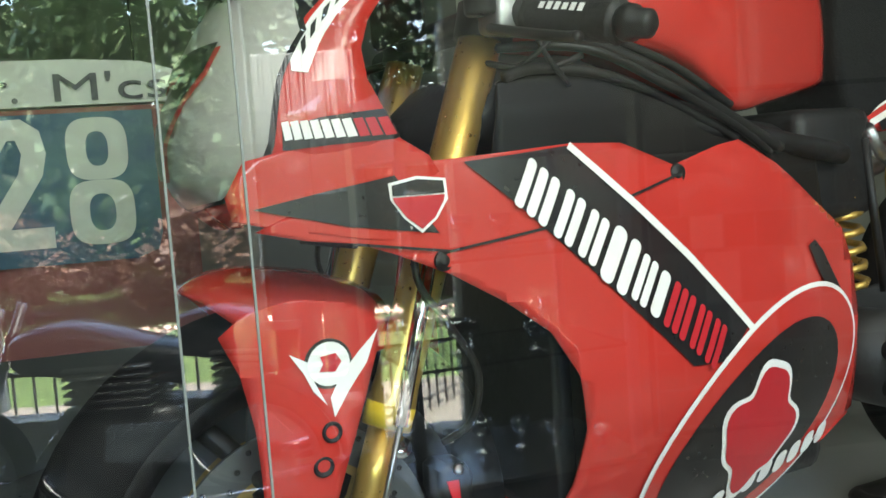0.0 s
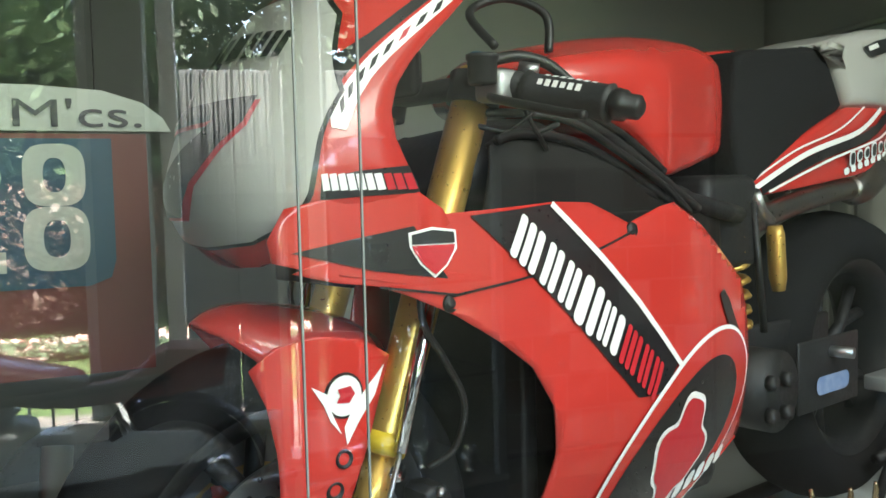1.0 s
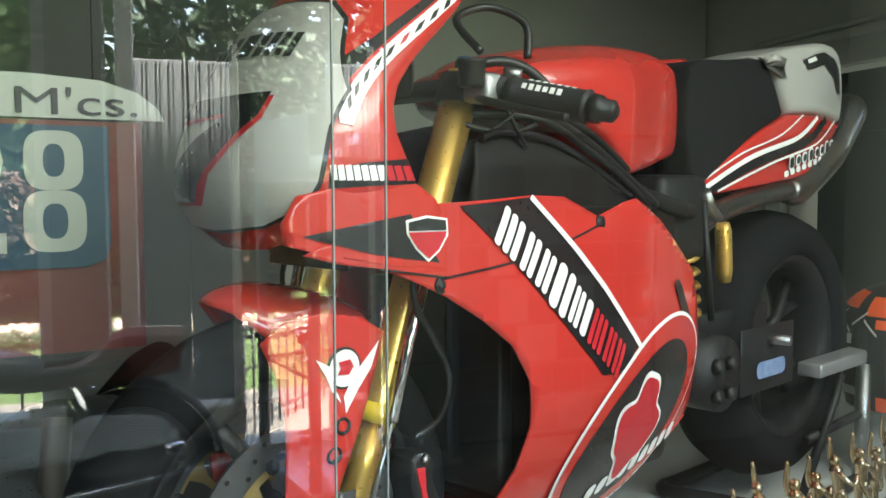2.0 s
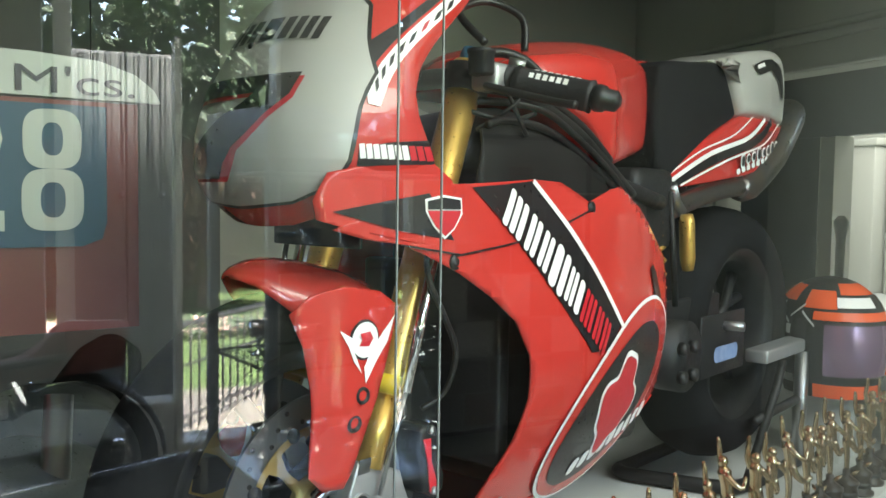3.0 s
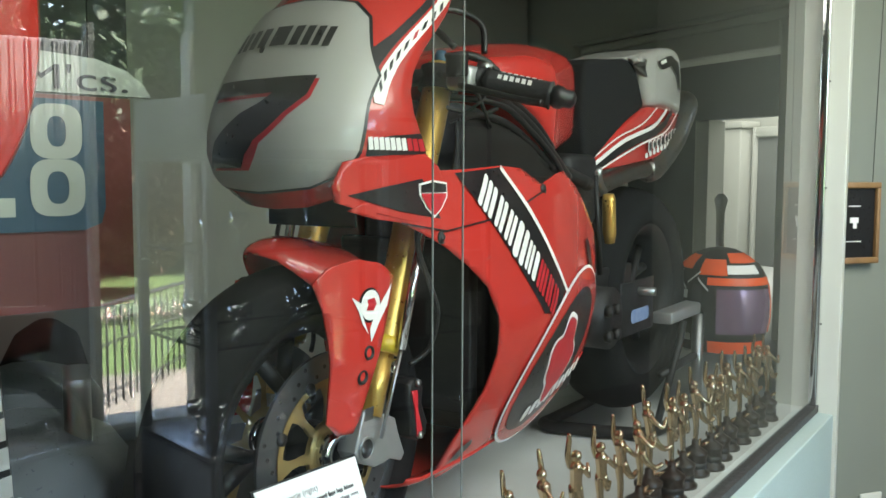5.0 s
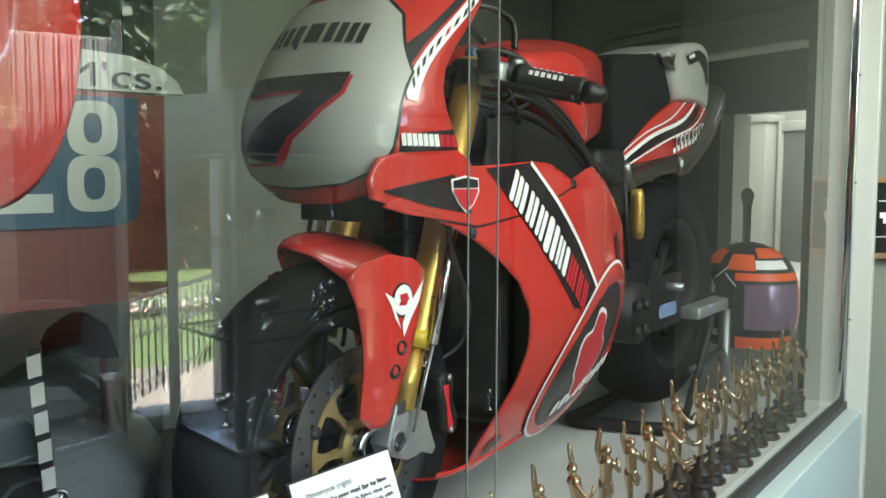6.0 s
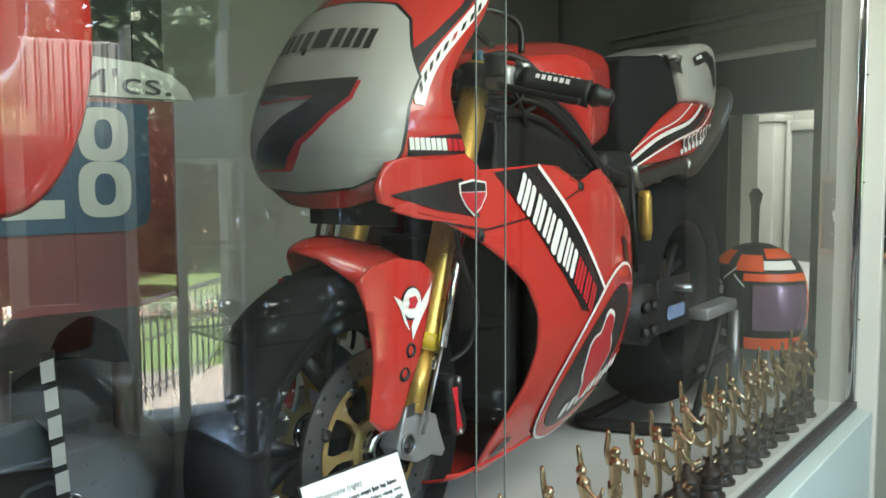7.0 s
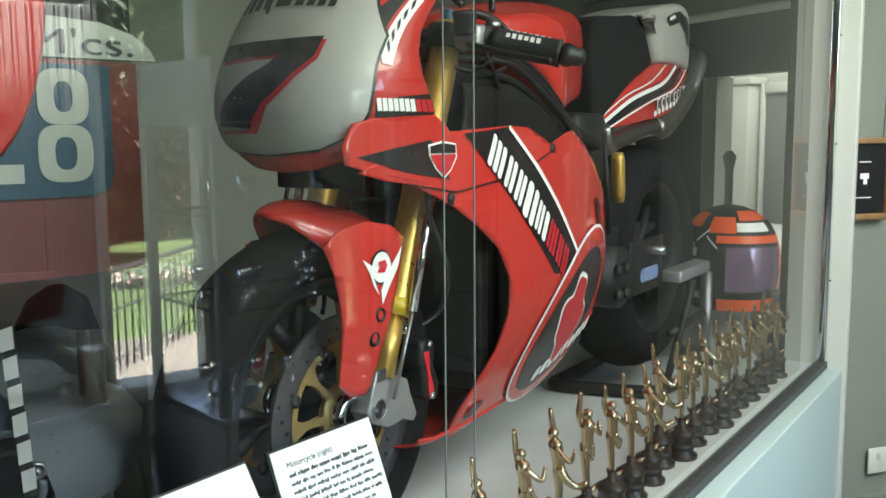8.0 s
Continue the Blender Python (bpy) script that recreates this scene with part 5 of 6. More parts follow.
# ---- statuette trophies along the glass ----
def statuette():
    bm = bmesh.new()
    z0 = 0.078
    tube([(0.0, 0, z0), (0.003, 0.002, z0 + 0.03), (0.0, 0.004, z0 + 0.062), (0.004, 0.004, z0 + 0.072)], (0.0038, 0.005, 0.0068, 0.007), 8, 3, bm=bm)
    tube([(0.003, -0.003, z0 + 0.072), (0.014, -0.006, z0 + 0.05), (0.032, -0.004, z0 + 0.038), (0.046, -0.004, z0 + 0.046)], (0.0068, 0.0058, 0.0042, 0.003), 8, 3, bm=bm)
    tube([(0.003, 0, z0 + 0.066), (0.0, 0, z0 + 0.09), (-0.004, 0, z0 + 0.108), (-0.004, 0, z0 + 0.116)], (0.0085, 0.0088, 0.0105, 0.004), 10, 3, bm=bm)
    tube([(-0.004, 0.009, z0 + 0.106), (-0.006, 0.014, z0 + 0.125), (-0.010, 0.012, z0 + 0.15), (-0.012, 0.012, z0 + 0.162)], (0.0045, 0.0036, 0.003, 0.0016), 8, 3, bm=bm)
    tube([(-0.004, -0.009, z0 + 0.106), (0.008, -0.018, z0 + 0.092), (0.02, -0.02, z0 + 0.086), (0.026, -0.018, z0 + 0.104)], (0.0042, 0.0034, 0.0028, 0.0014), 8, 3, bm=bm)
    lathe([(0, -0.009), (0.0055, -0.006), (0.0075, 0), (0.006, 0.006), (0, 0.009)], 12, axis="Z", centre=(-0.007, 0, z0 + 0.125), bm=bm, closed=False)
    bm.normal_update()
    for v in bm.verts:
        v.co += v.normal * 0.0014
    return bm


tr0 = empty("trophy", pose(0, 0, -5), "gilt statuette trophy on a dark turned base", "trophy", "trophies along the glass")
part("base", lathe([(0, 0), (0.033, 0), (0.033, 0.007), (0.026, 0.012), (0.025, 0.040), (0.028, 0.046), (0.028, 0.052), (0.016, 0.060), (0.008, 0.066), (0.008, 0.078), (0, 0.078)], 26, axis="Z"), DARKW, tr0, "dark turned base")
part("figure", statuette(), TROPHY, tr0, "plain gilt figure with a raised arm")
part("name_band", lathe([(0.0252, 0.018), (0.0262, 0.018), (0.0260, 0.030), (0.0250, 0.030)], 26, axis="Z"), DARKM, tr0, "dark name band")
bm = bmesh.new()
for a in (-0.5, 0.5):
    tube([(0.01, 0, 0.06), (0.020 * math.cos(a), 0.020 * math.sin(a), 0.069), (0.030 * math.cos(a), 0.030 * math.sin(a), 0.074)], (0.003, 0.005, 0.001), 6, 3, bm=bm)
part("leaf_ornament", bm, TROPHY, tr0, "gilt leaf ornament")
random.seed(4)
spots = [(-0.03, 0.10), (0.09, 0.10), (0.19, 0.095), (0.29, 0.09), (0.39, 0.09), (0.475, 0.09), (0.565, 0.09), (0.65, 0.11), (0.73, 0.085), (0.82, 0.095), (0.91, 0.10), (0.98, 0.085), (1.06, 0.09), (1.14, 0.10), (1.22, 0.09), (1.31, 0.09), (1.40, 0.10), (1.48, 0.09)]
for i, (x, d) in enumerate(spots):
    s = (x + GNOR.x * d - JR.x) / GDIR.x
    p = JR + GDIR * s - GNOR * d
    m = pose(p.x, p.y, FLOOR + 0.0005, 0, 0, 10 + random.uniform(-50, 50)) @ Matrix.Scale(random.uniform(1.02, 1.12), 4)
    if i == 0:
        tr0.matrix_basis = m
    else:
        c = copy_thing(tr0, m)

# ---- helmet on its plinth ----
HP = Vector((1.43, 1.713, 0))
pl = empty("plinth", pose(HP.x + 0.05, HP.y + 0.06, FLOOR, 0, 0, 26), "pale grey square plinth under the helmet", "plinth")
part("column", box(-0.06, -0.06, 0, 0.06, 0.06, 0.182, 0.004), CARPET, pl)
part("top", box(-0.085, -0.085, 0.183, 0.085, 0.085, 0.195, 0.003), CARPET, pl)
hm = empty("crash_helmet", pose(HP.x + 0.05, HP.y + 0.06, FLOOR + 0.195, 0, 0, -114) @ Matrix.Scale(1.28, 4), "orange and black crash helmet with mirrored purple visor", "helmet")


def helmet_pt(a, z, grow=0.0):
    """a: heading from the front, z: 0 chin to 1 crown."""
    zz = 0.25 * z
    w = 0.114 * (1 - max(0.0, (z - 0.45) / 0.55) ** 2.4) ** 0.5 * (1 - 0.12 * max(0.0, (0.35 - z) / 0.35)) + grow
    ln = w * 1.18
    return Vector((math.cos(a) * ln, math.sin(a) * w, zz + (0.0 if math.cos(a) > 0 else 0.02 * (1 - z))))


def helmet_sheet(a0, a1, zs, grow, n=28):
    return loft([[helmet_pt(a, z, grow) for a in np.linspace(a0, a1, n)] for z in zs], close=False)


P2 = 2 * math.pi
part("shell", loft([[helmet_pt(a, z) for a in np.linspace(0, P2, 40)[:-1]] for z in (0.0, 0.06, 0.14, 0.24, 0.36, 0.48, 0.6, 0.7, 0.8, 0.88, 0.94, 0.98, 0.998)]), DARKM, hm, "black and dark green shell")
part("chin_bar", helmet_sheet(-0.70, 0.80, (0.005, 0.04, 0.08, 0.12), 0.003), ORANGE, hm, "orange chin bar")
part("eyeport_edge", helmet_sheet(-0.76, 0.82, (0.17, 0.20, 0.4, 0.6, 0.68), 0.004), DARKM, hm, "black eyeport edge")
part("visor", helmet_sheet(-0.52, 0.70, (0.20, 0.34, 0.44, 0.54, 0.63), 0.008), VISOR, hm, "mirrored purple visor")
part("brow", helmet_sheet(-0.72, 0.82, (0.665, 0.70, 0.735), 0.007), ORANGE, hm, "orange brow stripe")
part("side_stripe", helmet_sheet(0.74, 0.84, (0.20, 0.35, 0.5, 0.665), 0.007, 6), ORANGE, hm, "orange stripe beside the visor")
part("brow_badge", helmet_sheet(-0.30, 0.55, (0.77, 0.81, 0.85), 0.005, 12), VINYL, hm, "white oval badge")
for a0, a1, z0, z1 in ((-0.95, -0.30, 0.755, 0.90), (-1.9, -1.2, 0.80, 0.93), (-2.6, -2.1, 0.70, 0.86), (1.1, 1.7, 0.70, 0.85), (2.0, 2.6, 0.80, 0.92), (-0.2, 0.9, 0.87, 0.955)):
    part("crown_panel", helmet_sheet(a0, a1, np.linspace(z0, z1, 4), 0.003, 12), ORANGE, hm, "orange crown stripe")
for k, a0 in enumerate((-2.3, -2.0, -1.72, -1.45, -1.18, -0.95)):
    za = 0.66 + 0.05 * (k % 2)
    part("shell_flash", loft([[helmet_pt(a0 + 0.26 * f, za + dz + (0.11 if k % 2 == 0 else -0.11) * f, 0.0045) for f in np.linspace(0, 1, 6)] for dz in (0.0, 0.022)], close=False), CARPET, hm, "pale zigzag flash")
for a0 in (-2.15, -1.75, -1.35, -1.05):
    part("shell_band", helmet_sheet(a0, a0 + 0.22, (0.25, 0.4, 0.55, 0.66), 0.0025, 6), LEATHER if a0 < -1.5 else IRON, hm, "dark brown shell band")
for a0, a1, z0, z1 in ((-1.7, -1.1, 0.10, 0.17), (-1.45, -1.15, 0.52, 0.60), (1.2, 1.9, 0.12, 0.20)):
    part("side_mark", helmet_sheet(a0, a1, np.linspace(z0, z1, 3), 0.003, 10), CARPET, hm, "pale grey decal bar")

# ---- caption cards ----
def caption(a, b, tilt, h, head, rows, name="caption_card"):
    """a, b: the top corners; the card leans back from its foot."""
    a, b = Vector(a), Vector(b)
    w = (b - a).length
    xd = (b - a).normalized()
    th = empty(name, Matrix.Translation(Vector((a.x, a.y, FLOOR))) @ Matrix.Rotation(math.atan2(xd.y, xd.x), 4, "Z"), "white printed caption card on a clear easel", "card")
    top = a.z - FLOOR
    slant = Matrix.Translation((0, 0, top)) @ Matrix.Rotation(radians(-tilt), 4, "X") @ Matrix.Rotation(math.asin(max(-1, min(1, (b.z - a.z) / w))) * -1, 4, "Y")
    part("sheet", box(0, 0, -h, w, 0.002, 0, m=slant), PAPER, th, "white paper", sm=False)
    part("backing", box(-0.003, 0.003, -h - 0.003, w + 0.003, 0.007, 0.003, m=slant), DARKM, th, "dark backing edge", sm=False)
    part("easel", tube([slant @ Vector((w / 2, 0.01, -0.04)), Vector((w / 2, 0.10, -(top) + 0.0 + top))], 0.003, 6), STEEL, th)
    for i, t in enumerate(head):
        bm = text_mesh(t, 0.0115)
        bmesh.ops.transform(bm, matrix=slant @ Matrix.Translation((0.022, -0.0008, -0.028 - 0.0125 * i)) @ Matrix.Rotation(radians(90), 4, "X"), verts=bm.verts)
        part("heading", bm, INK, th, "dark printed words", sm=False)
    rng = random.Random(len(head) + rows)
    for i in range(rows):
        x, z = 0.022, -0.030 - 0.0122 * (len(head) + i)
        end = w - 0.02 - rng.uniform(0.0, 0.02) if i < rows - 1 else w * 0.6
        bold = 1.3 if i == 0 else 1.0
        bm = bmesh.new()
        while x < end:
            for _ in range(rng.randrange(2, 9)):
                h_ = rng.choice((0.0034, 0.0034, 0.0052)) * bold
                d_ = rng.choice((0.0, 0.0, 0.0, 0.0014))
                lw = rng.uniform(0.0013, 0.0024)
                bm.faces.new([bm.verts.new(slant @ Vector(p)) for p in ((x, -0.0009, z - d_), (x + lw, -0.0009, z - d_), (x + lw, -0.0009, z + h_), (x, -0.0009, z + h_))])
                x += lw + 0.0008
            x += 0.0028
        part("print_line", bm, INK if i == 0 else GREYF, th, "grey printed line", sm=False)
    return th


caption((-0.338, 0.905, 0.915), (-0.155, 0.962, 0.925), 20, 0.26, ("Motorcycle (right)",), 9)
caption((-0.60, 0.62, 0.985), (-0.44, 0.66, 1.0), 32, 0.24, ("Motorcycle (rear)",), 6)

# ---- picture and socket on the hall wall ----
wd = Vector((1.9, -0.35, 0)).normalized()
wn = Vector((wd.y, -wd.x, 0))
pm = Matrix.Translation(PW + wd * 0.018 + wn * 0.035 + Vector((0, 0, 1.09))) @ Matrix.Rotation(math.atan2(wd.y, wd.x), 4, "Z") @ Matrix.Diagonal((0.66, 1, 0.86, 1))
pic = empty("picture", pm, "dark picture in an oak frame hung on a wire", "picture")
for q in ((0, 0, 0.24, 0.022), (0, 0.278, 0.24, 0.30), (0, 0.0221, 0.022, 0.2779), (0.218, 0.0221, 0.24, 0.2779)):
    part("frame", box(q[0], -0.022, q[1], q[2], 0.0, q[3], 0.003), WOOD, pic, "oak moulding")
part("print", box(0.02, -0.010, 0.02, 0.22, -0.004, 0.28), BLACKV, pic, "dark print with pale marks", sm=False)
for i, (x0, z0, x1, z1) in enumerate(((0.06, 0.21, 0.13, 0.214), (0.07, 0.15, 0.12, 0.17), (0.09, 0.13, 0.11, 0.15), (0.05, 0.08, 0.14, 0.083))):
    part("mark", box(x0, -0.0125, z0, x1, -0.0105, z1), VINYL, pic, sm=False)
part("wire", tube([(0.205, -0.006, 0.30), (0.24, -0.004, 1.40)], 0.0015, 6), HOSE, pic)
sk = empty("wall_socket", Matrix.Translation(PW + wd * 0.16 + wn * 0.034 + Vector((0, 0, 0.24))) @ Matrix.Rotation(math.atan2(wd.y, wd.x), 4, "Z"), "white double wall socket above the skirting", "socket")
part("plate", box(0, -0.009, 0, 0.086, 0, 0.086, 0.003), WALLW, sk)
part("switch", box(0.03, -0.013, 0.05, 0.045, -0.0095, 0.07, 0.001), SIGNW, sk)

# ---- next room: pilaster, inner door ----
pil = empty("trim_pilaster", pose(5.28, 5.28, 0), "cream pilaster in the next room", "pilaster", kind="structure")
part("shaft", box(-0.09, -0.17, FLOOR - 0.004, 0.09, 0.17, 1.77, 0.01), WALLW, pil)
part("cap", box(-0.11, -0.20, 1.771, 0.11, 0.20, 1.83, 0.01), WALLW, pil)
dr = empty("door_1", pose(5.36, 4.68, FLOOR - 0.004, 0, 0, 0), "grey panelled door in a cream frame", "door", kind="structure")
part("leaf", box(-0.04, -0.4, 0, 0.0, 0.36, 1.07, 0.006), WALLD, dr)
part("frame", box(-0.07, -0.5, 0, -0.005, -0.405, 1.16, 0.01), WALLW, dr)
part("frame", box(-0.07, 0.362, 0, -0.005, 0.40, 1.16, 0.01), WALLW, dr)
part("frame", box(-0.07, -0.4, 1.075, -0.005, 0.36, 1.16, 0.01), WALLW, dr)

# ---- framed board of photographs on the garden wall ----
nb = empty("photo_board", GM @ pose(1.22, -0.003, 0.13), "large black-framed board of photographs behind glass", "photo board")
NBW, NBH = 1.18, 1.53
part("backing", box(0.02, -0.012, 0.02, NBW - 0.02, 0.0, NBH - 0.02), WALLD, nb, "dark mounting board", sm=False)
for q in ((0, 0, NBW, 0.022), (0, NBH - 0.022, NBW, NBH), (0, 0.0222, 0.022, NBH - 0.0222), (NBW - 0.022, 0.0222, NBW, NBH - 0.0222)):
    part("frame", box(q[0], -0.03, q[1], q[2], 0.0, q[3], 0.004), IRON, nb, "black moulding")
rngp = random.Random(8)
PHOTOS = [mat("photo_%s" % n_, c_, 0.4, var=0.3, scale=9, bump=0.0, col2=d_) for n_, c_, d_ in (("dark", (0.05, 0.05, 0.055), (0.12, 0.11, 0.10)), ("grey", (0.20, 0.20, 0.20), (0.06, 0.06, 0.06)), ("pale", (0.38, 0.38, 0.36), (0.20, 0.20, 0.19)), ("brown", (0.14, 0.10, 0.08), (0.05, 0.04, 0.035)))]
z_ = 0.04
while z_ < NBH - 0.20:
    h_ = rngp.uniform(0.15, 0.24)
    x_ = 0.04
    while x_ < NBW - 0.18:
        w_ = min(rngp.uniform(0.13, 0.26), NBW - 0.035 - x_)
        part("photograph", box(x_, -0.0155, z_ + rngp.uniform(0, 0.012), x_ + w_ - 0.012, -0.0125, min(z_ + h_ - 0.01, NBH - 0.03)), rngp.choice(PHOTOS), nb, sm=False)
        x_ += w_
    z_ += h_

# ---- garden doors folded back beside the doorway ----
def gpart(name, bm, material, parent, label="", sm=False):
    bmesh.ops.transform(bm, matrix=GM, verts=bm.verts)
    bmesh.ops.recalc_face_normals(bm, faces=bm.faces)
    return part(name, bm, material, parent, label, sm)


FOLD = Matrix.Translation((-0.23, 0.62, 0)) @ Matrix.Rotation(radians(3), 4, "Z") @ Matrix.Translation((0.23, -0.62, 0))


def fold(bm):
    bmesh.ops.transform(bm, matrix=FOLD, verts=bm.verts)
    return bm


for n_, (u0, u1) in enumerate(((-0.48, -0.235), (-0.229, 0.016))):
    dl = empty("garden_door", Matrix.Identity(4), "cream boarded garden door leaf with a dark knob", "door", "garden door leaves", kind="structure")
    gpart("leaf", fold(box(u0, 0.61, -0.2, u1, 0.65, HEAD - 0.001, 0.004)), DOORP, dl)
    u = u0 + 0.003
    for k, (w_, d_) in enumerate(((0.030, 0.014), (0.014, 0.006), (0.038, 0.010), (0.012, 0.016), (0.034, 0.008), (0.016, 0.013), (0.040, 0.009), (0.014, 0.015))):
        gpart("board", fold(box(u, 0.609 - d_, 0.0, u + w_, 0.6095, HEAD - 0.01, 0.003)), DOORP, dl)
        u += w_ + 0.006
    bm = fold(lathe([(0, -0.07), (0.016, -0.066), (0.02, -0.052), (0.012, -0.04), (0.008, -0.022), (0, -0.022)], 18, centre=(u1 - 0.02 if n_ == 0 else u0 + 0.16, 0.61, 1.33)))
    gpart("knob", bm, DARKW, dl, "dark turned knob", True)
for u in (-0.052, 0.385):
    gbox("door_jamb", u, u + 0.03, 0.02, 0.18, 0.24, HEAD - 0.001, WALLW, "cream door jamb", "jamb", 0.004)

# ---- garden ----
gbm = bmesh.new()
bmesh.ops.create_grid(gbm, x_segments=60, y_segments=60, size=140)
for v in gbm.verts:
    v.co = Vector((v.co.x, v.co.y + 141.8, -0.75 + 0.05 * noise.noise(v.co * 0.2)))
gpart("ground", gbm, LAWN, None, "", True)
tagged(bpy.data.objects["ground"], "mown green lawn running to the trees", "lawn", kind="structure")
gbox("pavement", -8, 6, 0.2, 3.6, -0.5, -0.3, PAVE, "pale terrace paving by the house", "paving")


def railing(u0, w0, u1, w1, zb, zt, label):
    rl_ = empty("railing", Matrix.Identity(4), label, "railing", "garden railings")
    a, b = Vector((u0, w0, 0)), Vector((u1, w1, 0))
    n = int((b - a).length / 0.115)
    bal = None
    for z in (zt, zb + 0.10, zb + (zt - zb) * 0.62):
        gpart("rail", tube([a + Vector((0, 0, z)), b + Vector((0, 0, z))], 0.018 if z == zt else 0.012, 6), IRON, rl_)
    mesh = None
    for i in range(n + 1):
        p = a.lerp(b, i / n)
        if mesh is None:
            ob = part("baluster", tube([(0, 0, zb), (0, 0, zt)], 0.008, 5), IRON, rl_)
            mesh = ob.data
        else:
            ob = new("baluster", mesh)
            ob.parent = rl_
        ob.matrix_basis = Matrix.Translation(GM @ p)
    return rl_


railing(-6.0, 1.15, -0.75, 1.05, -0.3, 0.44, "black iron terrace railing")
railing(-0.70, 1.0, 1.6, 4.2, -0.3, 0.44, "black iron railing running down beside the steps")


def leaves(name, n, spread, size, material, parent, seed, label=""):
    """A crown of many small leaf clumps with gaps between."""
    rng = random.Random(seed)
    lobes = [(Vector((rng.uniform(-1, 1), rng.uniform(-1, 1), rng.uniform(-0.8, 1))), rng.uniform(0.32, 0.6)) for _ in range(16)]
    vs, fs_ = [], []
    for i in range(n):
        c, rr = lobes[rng.randrange(16)]
        d = Vector((rng.gauss(0, 1), rng.gauss(0, 1), rng.gauss(0, 1))).normalized() * rr * rng.uniform(0.75, 1.05)
        p = Vector(((c.x + d.x) * spread[0], (c.y + d.y) * spread[1], (c.z + d.z) * spread[2]))
        u = Vector((rng.gauss(0, 1), rng.gauss(0, 1), rng.gauss(0, 0.6))).normalized()
        w = u.orthogonal().normalized()
        s = size * rng.uniform(0.6, 1.4)
        k = len(vs)
        vs += [p - u * s, p + w * s * 0.5, p + u * s, p - w * s * 0.5]
        fs_.append((k, k + 1, k + 2, k + 3))
    me = bpy.data.meshes.new(name)
    me.from_pydata([tuple(v) for v in vs], [], fs_)
    me.materials.append(material)
    ob = new(name, me)
    ob.parent = parent
    if label:
        ob["label"] = label
    return ob


def tree(u, w, h, rad, material, seed, label):
    base = GM @ Vector((u, w, -0.8))
    t = empty("tree", pose(base.x, base.y, base.z, 0, 0, seed * 47), label, "tree", "garden trees")
    part("trunk", tube([(0, 0, 0), (0.05, 0.03, h * 0.3), (0.0, 0.1, h * 0.6), (0.05, 0.05, h * 0.85)], (h * 0.035, h * 0.026, h * 0.018, h * 0.006), 9, 3), BARK, t)
    rng = random.Random(seed)
    for i in range(5):
        a = P2 * i / 5 + rng.uniform(-0.3, 0.3)
        z = h * rng.uniform(0.3, 0.65)
        part("limb", tube([(0.02, 0.05, z), (math.cos(a) * rad * 0.4, math.sin(a) * rad * 0.4, z + h * 0.08), (math.cos(a) * rad * 0.8, math.sin(a) * rad * 0.8, z + h * 0.12)], (h * 0.012, h * 0.008, h * 0.003), 6, 3), BARK, t)
    cr = leaves("crown", 6500, (rad, rad, h * 0.38), 0.105 * max(1.0, rad / 1.6), material, t, seed + 90)
    cr.matrix_basis = pose(0, 0, h * 0.58)
    return t


tree(-5.5, 14.0, 6.0, 2.4, LEAFD, 1, "broad dark green garden tree")
tree(-2.6, 16.0, 6.4, 2.6, LEAFD, 2, "broad dark green garden tree")
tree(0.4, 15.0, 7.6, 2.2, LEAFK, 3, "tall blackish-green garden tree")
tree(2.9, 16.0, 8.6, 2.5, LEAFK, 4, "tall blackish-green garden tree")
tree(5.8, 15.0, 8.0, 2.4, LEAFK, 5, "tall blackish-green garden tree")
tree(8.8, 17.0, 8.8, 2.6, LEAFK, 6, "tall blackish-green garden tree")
tree(-9.0, 16.0, 6.2, 2.6, LEAFD, 7, "broad dark green garden tree")
tree(-12.5, 17.0, 8.0, 3.0, LEAFD, 8, "broad dark green garden tree")
tree(-1.2, 12.2, 2.6, 1.5, LEAFC, 9, "low copper-leaved garden tree")
tree(1.5, 12.5, 3.0, 1.4, LEAFC, 10, "low copper-leaved garden tree")
tree(-4.2, 12.2, 2.2, 1.6, LEAFC, 11, "low copper-leaved garden tree")
tree(-7.6, 12.6, 2.4, 1.6, LEAFC, 12, "low copper-leaved garden tree")
bed = empty("flower_bed", GM @ pose(-2.5, 9.2, -0.62), "mixed red and white flower bed in the lawn", "flower bed", kind="stuff")
leaves("blooms", 5000, (6.5, 0.5, 0.10), 0.055, FLOWER, bed, 33)
leaves("foliage", 4000, (6.5, 0.55, 0.09), 0.06, LEAFD, bed, 34)
hedge = empty("hedge", GM @ pose(-1, 18.5, 1.0), "dark hedge closing the garden", "hedge", kind="stuff")
leaves("hedge_leaves", 30000, (22, 0.9, 2.6), 0.20, LEAFD, hedge, 41)

# ---- second motorcycle, grey, seen from its front ----
b2 = empty("grey_motorcycle", pose(-0.655, 1.02, 0.06, 0, 0, 262.5), "dark grey road-racing motorcycle with white bars on its fork cover", "motorcycle")


def C(r, l, z):
    return Vector((-r, l, z))


